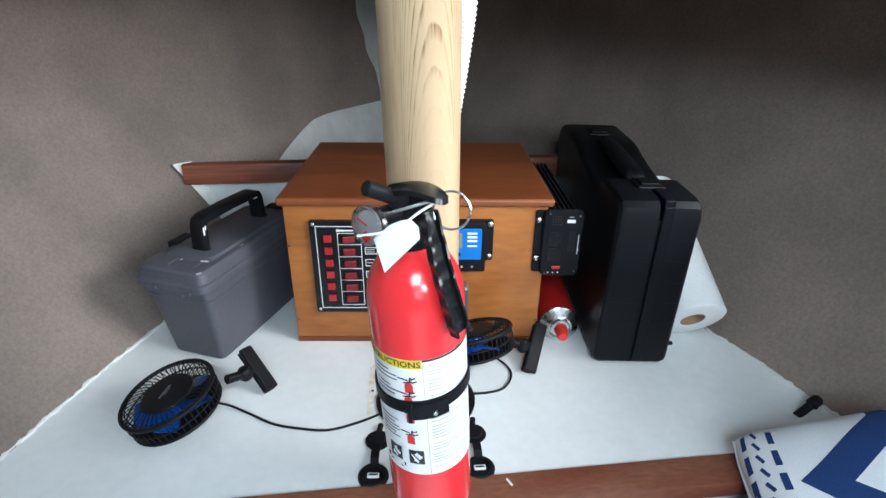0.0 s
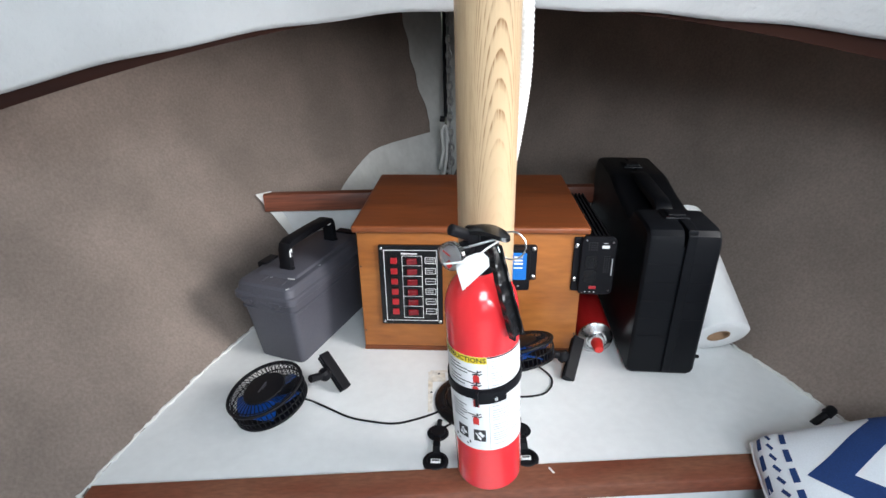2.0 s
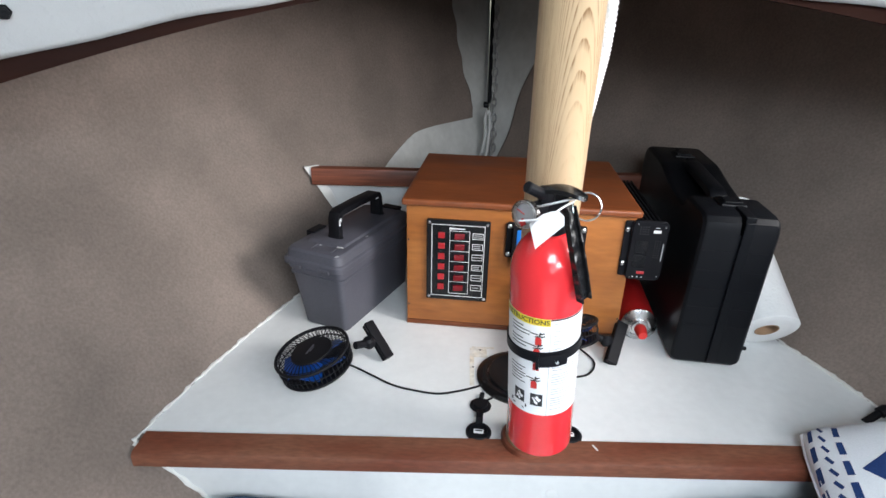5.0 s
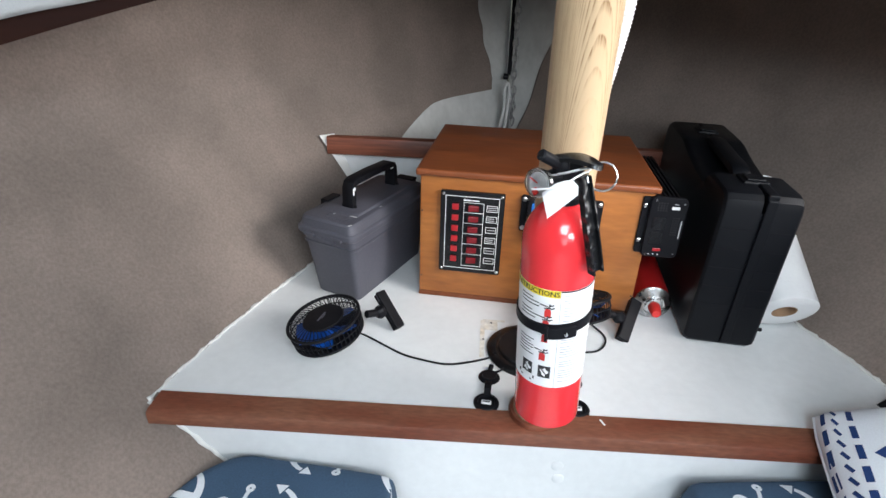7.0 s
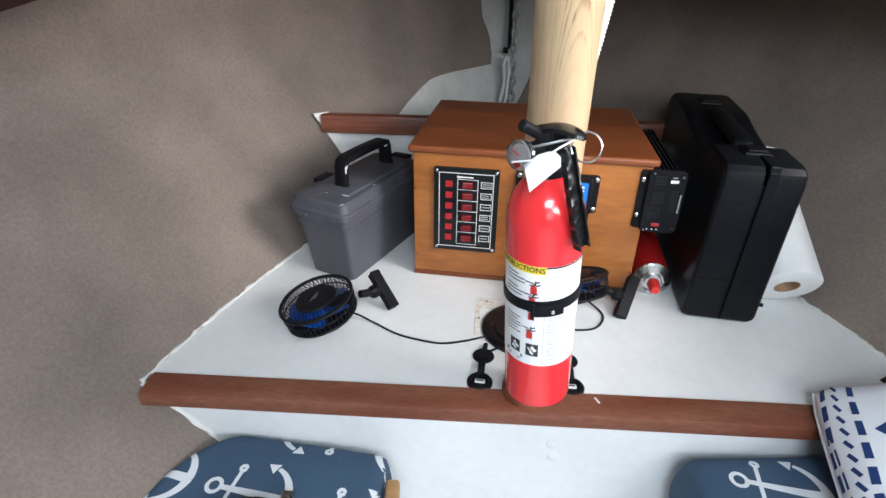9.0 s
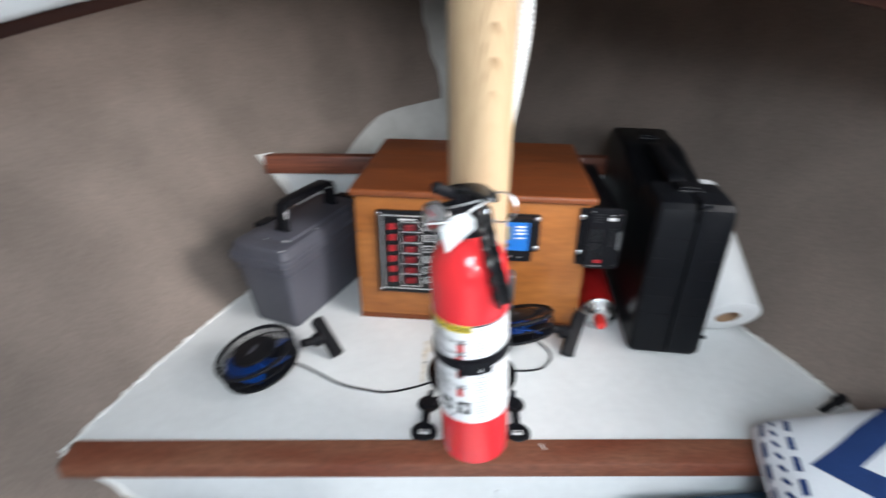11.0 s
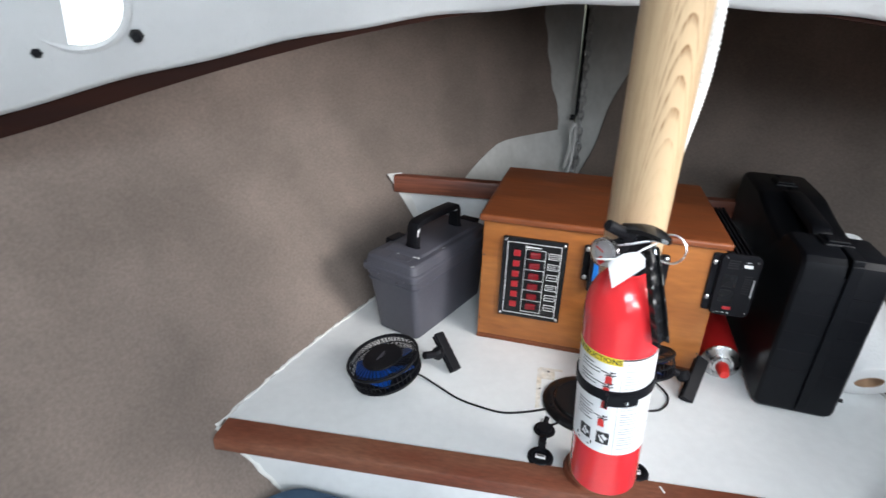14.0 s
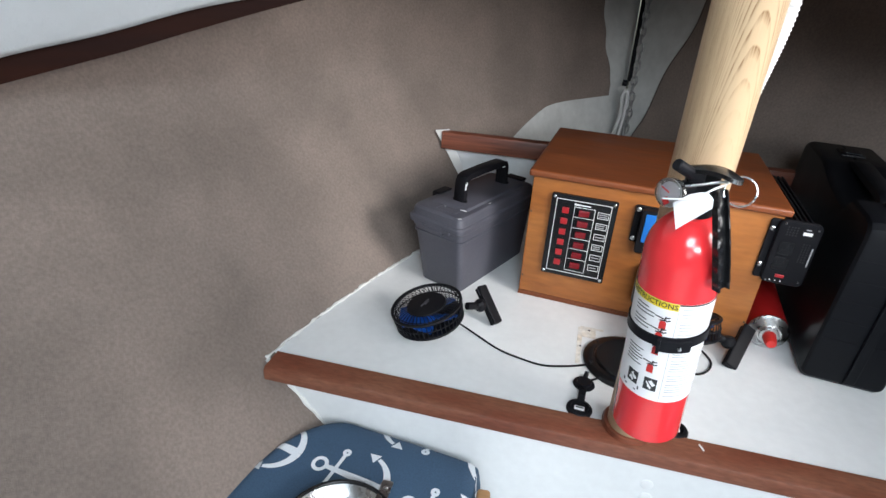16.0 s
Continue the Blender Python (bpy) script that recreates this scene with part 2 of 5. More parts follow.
def box_bm(x0, y0, z0, x1, y1, z1, bevel=0.0, seg=2, m=None):
    bm = bmesh.new()
    bmesh.ops.create_cube(bm, size=1)
    for v in bm.verts:
        v.co = Vector((x0 + (v.co.x + 0.5) * (x1 - x0), y0 + (v.co.y + 0.5) * (y1 - y0), z0 + (v.co.z + 0.5) * (z1 - z0)))
    if bevel:
        bmesh.ops.bevel(bm, geom=bm.edges[:], offset=bevel, segments=seg, profile=0.5, affect="EDGES")
    if m:
        bm.transform(m)
    return bm


def loft_bm(rings, cap=True, m=None):
    """Closed rings of equal length, joined one to the next."""
    bm = bmesh.new()
    rows = [[bm.verts.new(p) for p in ring] for ring in rings]
    n = len(rows[0])
    for a, b in zip(rows, rows[1:]):
        for i in range(n):
            bm.faces.new((a[i], a[(i + 1) % n], b[(i + 1) % n], b[i]))
    if cap:
        bm.faces.new(rows[0])
        bm.faces.new(rows[-1])
    if m:
        bm.transform(m)
    return bm


def round_rect(x0, y0, x1, y1, z, r, n=4):
    pts = []
    for cx, cy, a0 in ((x1 - r, y1 - r, 0), (x0 + r, y1 - r, 90), (x0 + r, y0 + r, 180), (x1 - r, y0 + r, 270)):
        for k in range(n + 1):
            a = radians(a0 + 90 * k / n)
            pts.append((cx + r * math.cos(a), cy + r * math.sin(a), z))
    return pts


def plate_bm(x0, z0, x1, z1, y_back, y_front, r=0.003, ease=0.0008):
    """Rounded plate that faces -y."""
    rings = []
    for y, s in ((y_back, 0), (y_front + ease, 0), (y_front, ease)):
        rings.append([(x, y, z) for x, z, _ in round_rect(x0 + s, z0 + s, x1 - s, z1 - s, 0, max(r - s, 0.0002))])
    return loft_bm(rings)


def lathe_bm(profile, n=48, m=None):
    bm = bmesh.new()
    rings = []
    for r, z in profile:
        if r < 1e-5:
            rings.append([bm.verts.new((0, 0, z))])
        else:
            rings.append([bm.verts.new((r * math.cos(2 * math.pi * i / n), r * math.sin(2 * math.pi * i / n), z)) for i in range(n)])
    for a, b in zip(rings, rings[1:]):
        for i in range(n):
            j = (i + 1) % n
            q = list(dict.fromkeys([a[i % len(a)], a[j % len(a)], b[j % len(b)], b[i % len(b)]]))
            if len(q) > 2:
                bm.faces.new(q)
    if m:
        bm.transform(m)
    return bm


def smooth_path(pts, steps=8):
    """Catmull-Rom through the points."""
    p = [Vector(q) for q in pts]
    p = [p[0] * 2 - p[1], *p, p[-1] * 2 - p[-2]]
    out = []
    for i in range(1, len(p) - 2):
        for k in range(steps):
            t = k / steps
            a, b, c, d = p[i - 1], p[i], p[i + 1], p[i + 2]
            out.append(0.5 * ((2 * b) + (c - a) * t + (2 * a - 5 * b + 4 * c - d) * t * t + (3 * b - a - 3 * c + d) * t ** 3))
    out.append(p[-2])
    return out


def tube_bm(path, r, n=8, closed=False):
    """r: a radius, or a function of the step's number."""
    rings = []
    up = Vector((0.31, 0.2, 0.93)).normalized()
    count = len(path)
    for i, p in enumerate(path):
        a, b = path[(i - 1) % count if closed else max(i - 1, 0)], path[(i + 1) % count if closed else min(i + 1, count - 1)]
        t = (b - a).normalized()
        s = t.cross(up).normalized()
        w = s.cross(t)
        rr = r(i) if callable(r) else r
        rings.append([p + (s * math.cos(2 * math.pi * k / n) + w * math.sin(2 * math.pi * k / n)) * rr for k in range(n)])
    if closed:
        rings.append(rings[0])
    return loft_bm(rings, cap=not closed)


def ring_path(c, r, normal, n=32, a0=0, a1=360):
    q = Vector((0, 0, 1)).rotation_difference(Vector(normal).normalized())
    return [Vector(c) + q @ Vector((r * math.cos(radians(a0 + (a1 - a0) * i / n)), r * math.sin(radians(a0 + (a1 - a0) * i / n)), 0)) for i in range(n + (a1 - a0 < 360))]


def rod_bm(a, b, r, n=16, ease=0.0006):
    a, b = Vector(a), Vector(b)
    d = b - a
    m = Matrix.Translation(a) @ Vector((0, 0, 1)).rotation_difference(d.normalized()).to_matrix().to_4x4()
    return lathe_bm([(0, 0), (r - ease, 0), (r, ease), (r, d.length - ease), (r - ease, d.length), (0, d.length)], n, m)


def letters_bm(text, size, m, bold=False):
    c = bpy.data.curves.new("letters", "FONT")
    c.body, c.size, c.align_x, c.align_y, c.resolution_u = text, size, "CENTER", "CENTER", 2
    c.offset = size * 0.022 if bold else 0.0
    o = bpy.data.objects.new("letters", c)
    scene.collection.objects.link(o)
    bpy.context.view_layer.update()
    me = bpy.data.meshes.new_from_object(o.evaluated_get(bpy.context.evaluated_depsgraph_get()))
    bm = bmesh.new()
    bm.from_mesh(me)
    bpy.data.objects.remove(o)
    bpy.data.curves.remove(c)
    bpy.data.meshes.remove(me)
    bm.transform(m)
    return bm


# ---- structure ----
def edge_v(sign, z):
    """Where the carpet ends towards the stem."""
    if sign > 0:
        e = 0.952 + 0.035 * max(0, z - 0.13)
        return e + 0.006 * math.sin(z * 23)
    steps = ((-1.0, 0.56), (0.150, 0.572), (0.168, 0.602), (0.200, 0.664), (0.225, 0.712), (0.240, 0.748), (0.2475, 0.800), (0.2505, 0.972), (0.285, 0.990), (0.42, 0.994), (0.62, 1.020), (2.0, 1.2))
    for (z0, v0), (z1, v1) in zip(steps, steps[1:]):
        if z <= z1:
            return v0 + (v1 - v0) * (z - z0) / (z1 - z0) + 0.003 * math.sin(z * 60)


def hull_bm(sign, inset, v_end, zs, n=80):
    bm = bmesh.new()
    grid = []
    for z in zs:
        row = []
        for k in range(n):
            v = -3.4 + (v_end(z) + 3.4) * (1 - (1 - k / (n - 1)) ** 1.6)
            row.append(bm.verts.new((MID + sign * max(0.0, beam(v, z) - inset), v, z)))
        grid.append(row)
    for a, b in zip(grid, grid[1:]):
        for k in range(n - 1):
            bm.faces.new((a[k], a[k + 1], b[k + 1], b[k]))
    return bm


ZS = [-0.6 + 0.02 * i for i in range(84)]
for sign, name in ((-1, "port"), (1, "starboard")):
    ob = part("wall_" + name, hull_bm(sign, -0.004, bow, ZS), GELCOAT, smooth=True)
    setting(ob, "curved fibreglass hull side, bare and white near the stem", "hull wall")
    sheet = part("carpet_lining_" + name, hull_bm(sign, 0.0, lambda z: edge_v(sign, z), [-0.6 + 0.0085 * i for i in range(94)] + [0.2 + 0.003 * i for i in range(28)] + [0.284 + 0.0085 * i for i in range(94)]), CARPET, smooth=True)
    sol = sheet.modifiers.new("thickness", "SOLIDIFY")
    sol.thickness, sol.offset = 0.0035, 0
    setting(sheet, "grey-brown carpet lining glued to the hull side", "carpet lining")


def plan_bm(v0, v1, z, thick, n=24, inset=0.0):
    bm = bmesh.new()
    pts = [(MID - beam(v0 + (v1 - v0) * i / n, z) + inset, v0 + (v1 - v0) * i / n) for i in range(n + 1)]
    pts += [(2 * MID - x, y) for x, y in reversed(pts)]
    f = bm.faces.new([bm.verts.new((x, y, z)) for x, y in pts])
    r = bmesh.ops.extrude_face_region(bm, geom=[f])
    for v in r["geom"]:
        if isinstance(v, bmesh.types.BMVert):
            v.co.z -= thick
    return bm


setting(part("shelf", plan_bm(-0.299, 0.42, 0.0, 0.018, inset=-0.003), WHITE), "white painted plywood shelf across the bow", "shelf")


def wall_across_bm(v0, v1, z0, z1, n=16, spread=0.0):
    rings = []
    for i in range(n + 1):
        z = z0 + (z1 - z0) * i / n
        w = beam(v0, z) + spread
        rings.append([(MID - w, v0, z), (MID + w, v0, z), (MID + w, v1, z), (MID - w, v1, z)])
    return loft_bm(rings)


setting(part("wall_riser", wall_across_bm(-0.318, -0.300, -0.45, -0.0185), WHITE), "white painted panel below the shelf edge", "wall")
setting(part("wall_bulkhead", wall_across_bm(0.381, 0.395, 0.002, 0.224), WHITE), "low white bulkhead behind the wooden box", "wall")
setting(part("berth_floor", box_bm(-0.9, -2.2, -0.26, 0.9, -0.319, -0.235), WHITE), "white painted berth board under the cushions", "berth board")

for u, z in ((0.006, -0.085), (0.010, -0.112)):
    setting(part("trim_plug", lathe_bm([(0, 0.0020), (0.007, 0.0018), (0.0095, 0.0006), (0.010, -0.001), (0, -0.001)], 20, pose(u, -0.3182, z, 90)), WHITE, smooth=True), "painted-over screw plug in the white panel", "plug")

# edge strip, its top worn pale along the ridge
def strip_bm(u0, u1, v0, v1, z0, z1, e=0.004, n=40):
    rings = []
    for i in range(n + 1):
        u = u0 + (u1 - u0) * i / n
        w = 0.0008 * math.sin(i * 2.3) * math.sin(i * 0.7)
        rings.append([(u, v1, z0), (u, v1, z1 - e * 0.4), (u, v1 - e * 0.4, z1), (u, v0 + e * 1.6, z1 + w * 0.3), (u, v0 + e * 0.5, z1 - e * 0.5 + w), (u, v0, z1 - e * 1.6 + w), (u, v0, z0 + e * 0.5), (u, v0 + e * 0.5, z0)])
    return loft_bm(rings)


setting(part("trim_shelf_edge", strip_bm(-0.603, 0.575, -0.345, -0.2985, -0.021, 0.004), WORNTEAK, smooth=True, angle=0.5), "worn varnished teak strip along the shelf edge", "trim")
setting(part("trim_bulkhead_rail", strip_bm(-0.497, 0.455, 0.355, 0.380, 0.186, 0.229, 0.003), TEAK, smooth=True, angle=0.5), "varnished teak rail along the bulkhead top", "trim")

# ragged caulk where shelf, riser and bulkhead meet the carpet
random.seed(4)
for sign in (-1, 1):
    path = [Vector((MID + sign * (beam(v, 0.0) - 0.001 + random.uniform(-0.002, 0.002)), v, 0.001)) for v in [-0.318 + 0.738 * i / 92 for i in range(93)]]
    radii = [random.uniform(0.0015, 0.0045) for _ in path]
    setting(part("trim_caulk_shelf", tube_bm(path, lambda i: radii[i], 6), CAULK, smooth=True, angle=3), "ragged white caulk line along the shelf", "caulk")
    path = [Vector((MID + sign * (beam(-0.318, z) - 0.002 + random.uniform(-0.003, 0.003)), -0.319, z)) for z in [-0.235 + 0.235 * i / 30 for i in range(31)]]
    radii2 = [random.uniform(0.002, 0.006) for _ in path]
    setting(part("trim_caulk_riser", tube_bm(path, lambda i: radii2[i], 6), CAULK, smooth=True, angle=3), "ragged white caulk line beside the riser", "caulk")
    # folded cloth tape at the bulkhead's end
    rings = []
    for i in range(11):
        z = 0.005 + 0.226 * i / 10
        w = beam(0.378, z)
        width = 0.016 + 0.012 * (i / 10) ** 3 + 0.002 * math.sin(i * 2.1)
        x = MID + sign * (w - 0.004)
        rings.append([(x, 0.372 - 0.02 * (i / 10) ** 4, z), (x - sign * width, 0.3785, z), (x - sign * width, 0.3803, z), (x, 0.376 - 0.02 * (i / 10) ** 4, z + 0.001)])
    setting(part("trim_tape", loft_bm(rings), CAULK), "frayed white tape at the bulkhead end", "tape")

# trunk wall with its rolled lip, and the unseen cabin top round the hatch
US = [-1.0 + 2.0 * i / 80 for i in range(81)]
bm = bmesh.new()
rows = []
for dv, dz, s in ((0.05, 0.012, 1.03), (0.02, 0.001, 1.012), (0.004, -0.002, 1.002), (-0.004, 0.004, 0.998), (-0.035, 0.10, 0.985), (-0.07, 0.20, 0.97), (-0.12, 0.30, 0.94)):
    rows.append([bm.verts.new((MID + u * s, lip(u)[0] + dv, lip(u)[1] + dz + 0.0016 * math.sin(u * 37) * (dz < 0.05))) for u in US])
rows.append([bm.verts.new((MID + u * 0.9, lip(u)[0] - 0.22, 1.03 - 0.06 * u * u)) for u in US])
for a, b in zip(rows, rows[1:]):
    for i in range(80):
        bm.faces.new((a[i], a[i + 1], b[i + 1], b[i]))
setting(part("ceiling_trunk", bm, STUCCO, smooth=True, angle=3), "white textured cabin trunk wall with a rounded lower lip", "ceiling")
bm = bmesh.new()
rows = [[bm.verts.new((MID + u * 1.03, lip(u)[0] + 0.05, lip(u)[1] + 0.012)) for u in US], [bm.verts.new((MID + u * 1.5, lip(u)[0] + 1.6, lip(u)[1] + 0.12)) for u in US]]
for i in range(80):
    bm.faces.new((rows[0][i], rows[0][i + 1], rows[1][i + 1], rows[1][i]))
setting(part("ceiling_deck", bm, CARPET), "underside of the foredeck", "ceiling")
# unseen cabin top and aft wall, added to keep sky light to the openings
for x0, y0, x1, y1 in ((-1.2, -3.4, 1.2, -1.72), (-1.2, -1.18, 1.2, -0.28), (-1.2, -1.72, -0.18, -1.18), (0.36, -1.72, 1.2, -1.18)):
    setting(part("ceiling_top", box_bm(x0, y0, 1.03, x1, y1, 1.06), STUCCO), "unseen white cabin top, added beside the hatch to shut out sky light", "ceiling")
for x0, z0, x1, z1 in ((-1.2, -0.6, 0.0, 1.06), (0.75, -0.6, 1.2, 1.06), (0.0, -0.6, 0.75, 0.3)):
    setting(part("wall_aft", box_bm(x0, -3.42, z0, x1, -3.39, z1), STUCCO), "unseen white aft wall, added beside the companionway to shut out sky light", "wall")
setting(part("floor", box_bm(-1.2, -3.4, -0.62, 1.2, 1.4, -0.6), TANWOOD), "cabin sole under the berths", "floor")

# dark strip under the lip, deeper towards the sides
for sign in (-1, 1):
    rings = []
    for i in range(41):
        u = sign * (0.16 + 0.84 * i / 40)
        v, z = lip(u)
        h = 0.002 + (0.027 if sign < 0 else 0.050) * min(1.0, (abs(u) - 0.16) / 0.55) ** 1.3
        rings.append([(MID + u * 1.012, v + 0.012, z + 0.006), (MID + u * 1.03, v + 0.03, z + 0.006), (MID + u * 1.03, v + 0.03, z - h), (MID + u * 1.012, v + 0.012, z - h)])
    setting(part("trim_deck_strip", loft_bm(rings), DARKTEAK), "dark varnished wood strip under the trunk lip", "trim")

# ---- portlights in the trunk wall ----
def portlight(u, z, roll):
    v = lip(u)[0] - 0.35 * (z - lip(u)[1])
    slope = Vector((-1.02 * u, -1, 0.0)).normalized()
    nrm = Vector((slope.x * 1.0, slope.y, -0.30)).normalized()
    m = BOAT @ Matrix.Translation((MID + u, v, z)) @ nrm.to_track_quat("Z", "Y").to_matrix().to_4x4()
    ob = thing("portlight", m, "round daylit portlight with black dome nuts in the white trunk wall", "window", "portlights", "structure")
    part("pane", lathe_bm([(0, 0.006), (0.05, 0.006), (0.052, 0.003), (0.052, -0.004), (0, -0.004)], 40), DAYLIGHT, ob, smooth=True)
    part("frame", lathe_bm([(0.052, -0.004), (0.052, 0.007), (0.055, 0.009), (0.060, 0.006), (0.061, -0.004)], 40), STUCCO, ob, smooth=True)
    for k in range(4):
        a = radians(roll + 90 * k)
        part("dome_nut", lathe_bm([(0, 0.012), (0.003, 0.0115), (0.0055, 0.009), (0.0065, 0.005), (0.0065, 0.0), (0.008, 0.0), (0.008, -0.006), (0, -0.006)], 6, pose(0.071 * math.cos(a), 0.071 * math.sin(a), 0.002)), BLACK, ob)
    return ob


portlight(-0.650, 0.612, 55)
portlight(0.667, 0.638, 45)

# ---- mast post, its hose ----
POST = Matrix.Translation((-0.006, -0.302, 0.0045)) @ Vector((0, 0, 1)).rotation_difference(Vector((-0.0130, -0.0925, 1)).normalized()).to_matrix().to_4x4()
post = thing("mast_post", POST, "pale varnished oak compression post standing on the shelf edge", "post")
part("pole", lathe_bm([(0, 0.001), (0.030, 0.001), (0.0315, 0.003), (0.0315, 1.0), (0, 1.0)], 64), OAK, post, smooth=True)
part("foot_ring", lathe_bm([(0.0315, 0), (0.038, 0), (0.0385, 0.004), (0.036, 0.009), (0.0315, 0.010)], 48), TEAK, post, "brown wooden foot ring", smooth=True)
hose = thing("corrugated_hose", POST, "white corrugated plastic hose running up behind the post", "hose")
hp = smooth_path([(0.010, 0.026, 0.40), (0.0215, 0.024, 0.44), (0.031, 0.021, 0.50), (0.037, 0.018, 0.56), (0.036, 0.016, 0.64), (0.033, 0.016, 0.74), (0.030, 0.016, 0.98)], 50)
part("tube", tube_bm(hp, lambda i: 0.0078 + 0.0007 * math.sin(i * 1.9), 12), HOSE, hose, smooth=True, angle=3)

# ---- fire extinguisher ----
EXT = Matrix.Translation((-0.0028, -0.3975, 0.108)) @ Vector((0, 0, 1)).rotation_difference(Vector((-0.0572, -0.07, 1)).normalized()).to_matrix().to_4x4()
ext = thing("fire_extinguisher", EXT, "red fire extinguisher with printed label strapped to the post", "fire extinguisher")
R = 0.0386
prof = [(0, 0.004), (0.030, 0.003), (0.036, 0.0), (0.0385, 0.0008), (R, 0.004), (R, 0.231)]
prof += [(R * math.cos(radians(a)) if a < 66 else 0.0163, 0.231 + 0.049 * math.sin(radians(a))) for a in range(6, 73, 6)]
prof += [(0.0163, 0.283), (0, 0.283)]
part("cylinder", lathe_bm(prof, 72), RED, ext, smooth=True, angle=0.9)


def wrap_bm(phi0, phi1, z0, z1, r, n=40):
    """Patch on the cylinder; phi in degrees from the front, rising to the right."""
    bm = bmesh.new()
    a = [radians(phi0 + (phi1 - phi0) * i / n) for i in range(n + 1)]
    rows = [[bm.verts.new((r * math.sin(t), -r * math.cos(t), z)) for t in a] for z in (z0, z1)]
    for i in range(n):
        bm.faces.new((rows[0][i], rows[0][i + 1], rows[1][i + 1], rows[1][i]))
    return bm


def bend(bm, phi, z, r):
    """Flat x, y to the cylinder's face round phi, z."""
    for v in bm.verts:
        t = radians(phi) + v.co.x / r
        v.co = Vector(((r + v.co.z) * math.sin(t), -(r + v.co.z) * math.cos(t), z + v.co.y))
    return bm


label = part("label", wrap_bm(-88, 88, 0.066, 0.1965, R + 0.0003, 60), PAPER, ext, "white instruction label with pictograms", smooth=True)
part("yellow_band", wrap_bm(-88, 4, 0.1878, 0.1965, R + 0.0006), YELLOW, label, "yellow heading band", smooth=True)
part("heading", bend(letters_bm("INSTRUCTIONS", 0.0080, pose(0, 0, 0), True), -38, 0.1921, R + 0.0009), INK, label)
part("black_band", wrap_bm(4.5, 88, 0.1945, 0.1965, R + 0.0006), INK, label, smooth=True)
part("divider", wrap_bm(4.5, 5.3, 0.066, 0.1945, R + 0.0006, 3), GREYINK, label)
random.seed(11)
bars = []
z = 0.190
while z > 0.074:
    if not 0.104 < z < 0.109:
        bars.append(wrap_bm(10, random.choice((62, 70, 76, 78)), z, z + 0.0011, R + 0.0006, 16))
    z -= random.choice((0.0033, 0.0033, 0.0036, 0.006))
part("small_print", join(*bars), GREYINK, label)
for z0 in (0.182, 0.166, 0.128, 0.116):
    for k in range(3):
        part("step_print", wrap_bm(-62, random.choice((-38, -32, -27)), z0 - 0.0042 * k, z0 - 0.0042 * k + 0.0013, R + 0.0006, 12), INK, label)


def pictogram(phi, z, s):
    """A small red extinguisher with a black line drawing over it."""
    pts = [(-0.5, -1), (0.5, -1), (0.5, 0.2), (0.3, 0.55), (-0.3, 0.55), (-0.5, 0.2)]
    bm = bmesh.new()
    bm.faces.new([bm.verts.new((x * s, y * s, 0)) for x, y in pts])
    body = part("pictogram", bend(bm, phi, z, R + 0.0006), REDPLASTIC, label, "small red drawing")
    lines = []
    for a, b in (((-0.6, 0.6), (0.5, 0.8)), ((0.1, 0.6), (0.3, 1.5)), ((0.2, 1.1), (0.9, 1.4)), ((0.0, 1.0), (-1.3, 1.2)), ((0.4, 0.6), (1.0, 0.9))):
        d = Vector((b[0] - a[0], b[1] - a[1], 0))
        q = Vector((-d.y, d.x, 0)).normalized() * 0.11
        bm = bmesh.new()
        bm.faces.new([bm.verts.new(Vector((p[0], p[1], 0)) * s + e * s) for p, e in ((a, -q), (b, -q), (b, q), (a, q))])
        lines.append(bend(bm, phi, z, R + 0.0009))
    part("drawing", join(*lines), INK, label)


for phi, z in ((-13, 0.1695), (-15, 0.1545), (-15, 0.136), (-17, 0.1105)):
    pictogram(phi, z, 0.0068)
for phi in (-42, -12):
    bm = bmesh.new()
    bm.faces.new([bm.verts.new((x * 0.0068, y * 0.0085, 0)) for x, y in ((-1, -1), (0, -1), (1, -1), (1, 1), (0, 1), (-1, 1))])
    square = part("warning_square", bend(bm, phi, 0.0880, R + 0.0007), INK, label, "black warning square")
    bm = bmesh.new()
    bm.faces.new([bm.verts.new((0.0056 * math.cos(a) * (0.72 + 0.28 * math.sin(3 * a + phi)), 0.0070 * math.sin(a) * (0.8 + 0.2 * math.cos(5 * a)), 0)) for a in [2 * math.pi * i / 24 for i in range(24)]])
    figure = bend(bm, phi, 0.0880, R + 0.0010)
    bm = bmesh.new()
    bm.faces.new([bm.verts.new((x, y, 0)) for x, y in ((-0.0052, 0.0056), (-0.0042, 0.0066), (0.0052, -0.0056), (0.0042, -0.0066))])
    part("figure", figure, PAPER, square)
    part("slash", bend(bm, phi, 0.0880, R + 0.0013), INK, square)
part("maker_mark", bend(join(box_bm(-0.011, -0.0022, 0, 0.011, 0.0022, 0.0001), box_bm(-0.008, -0.0048, 0, 0.008, -0.0032, 0.0001)), -44, 0.0755, R + 0.0007), INK, label)


def strap_bm(z, h, r, tilt, phi0=0, phi1=360, n=72, thick=0.0016):
    rings = []
    for i in range(n + 1):
        t = radians(phi0 + (phi1 - phi0) * i / n)
        zz = z + tilt * math.sin(t)
        rings.append([((rr) * math.sin(t), -rr * math.cos(t), zz + dz) for rr, dz in ((r, -h / 2), (r + thick, -h / 2 + 0.0005), (r + thick, h / 2 - 0.0005), (r, h / 2))])
    return loft_bm(rings, cap=phi1 - phi0 < 360)


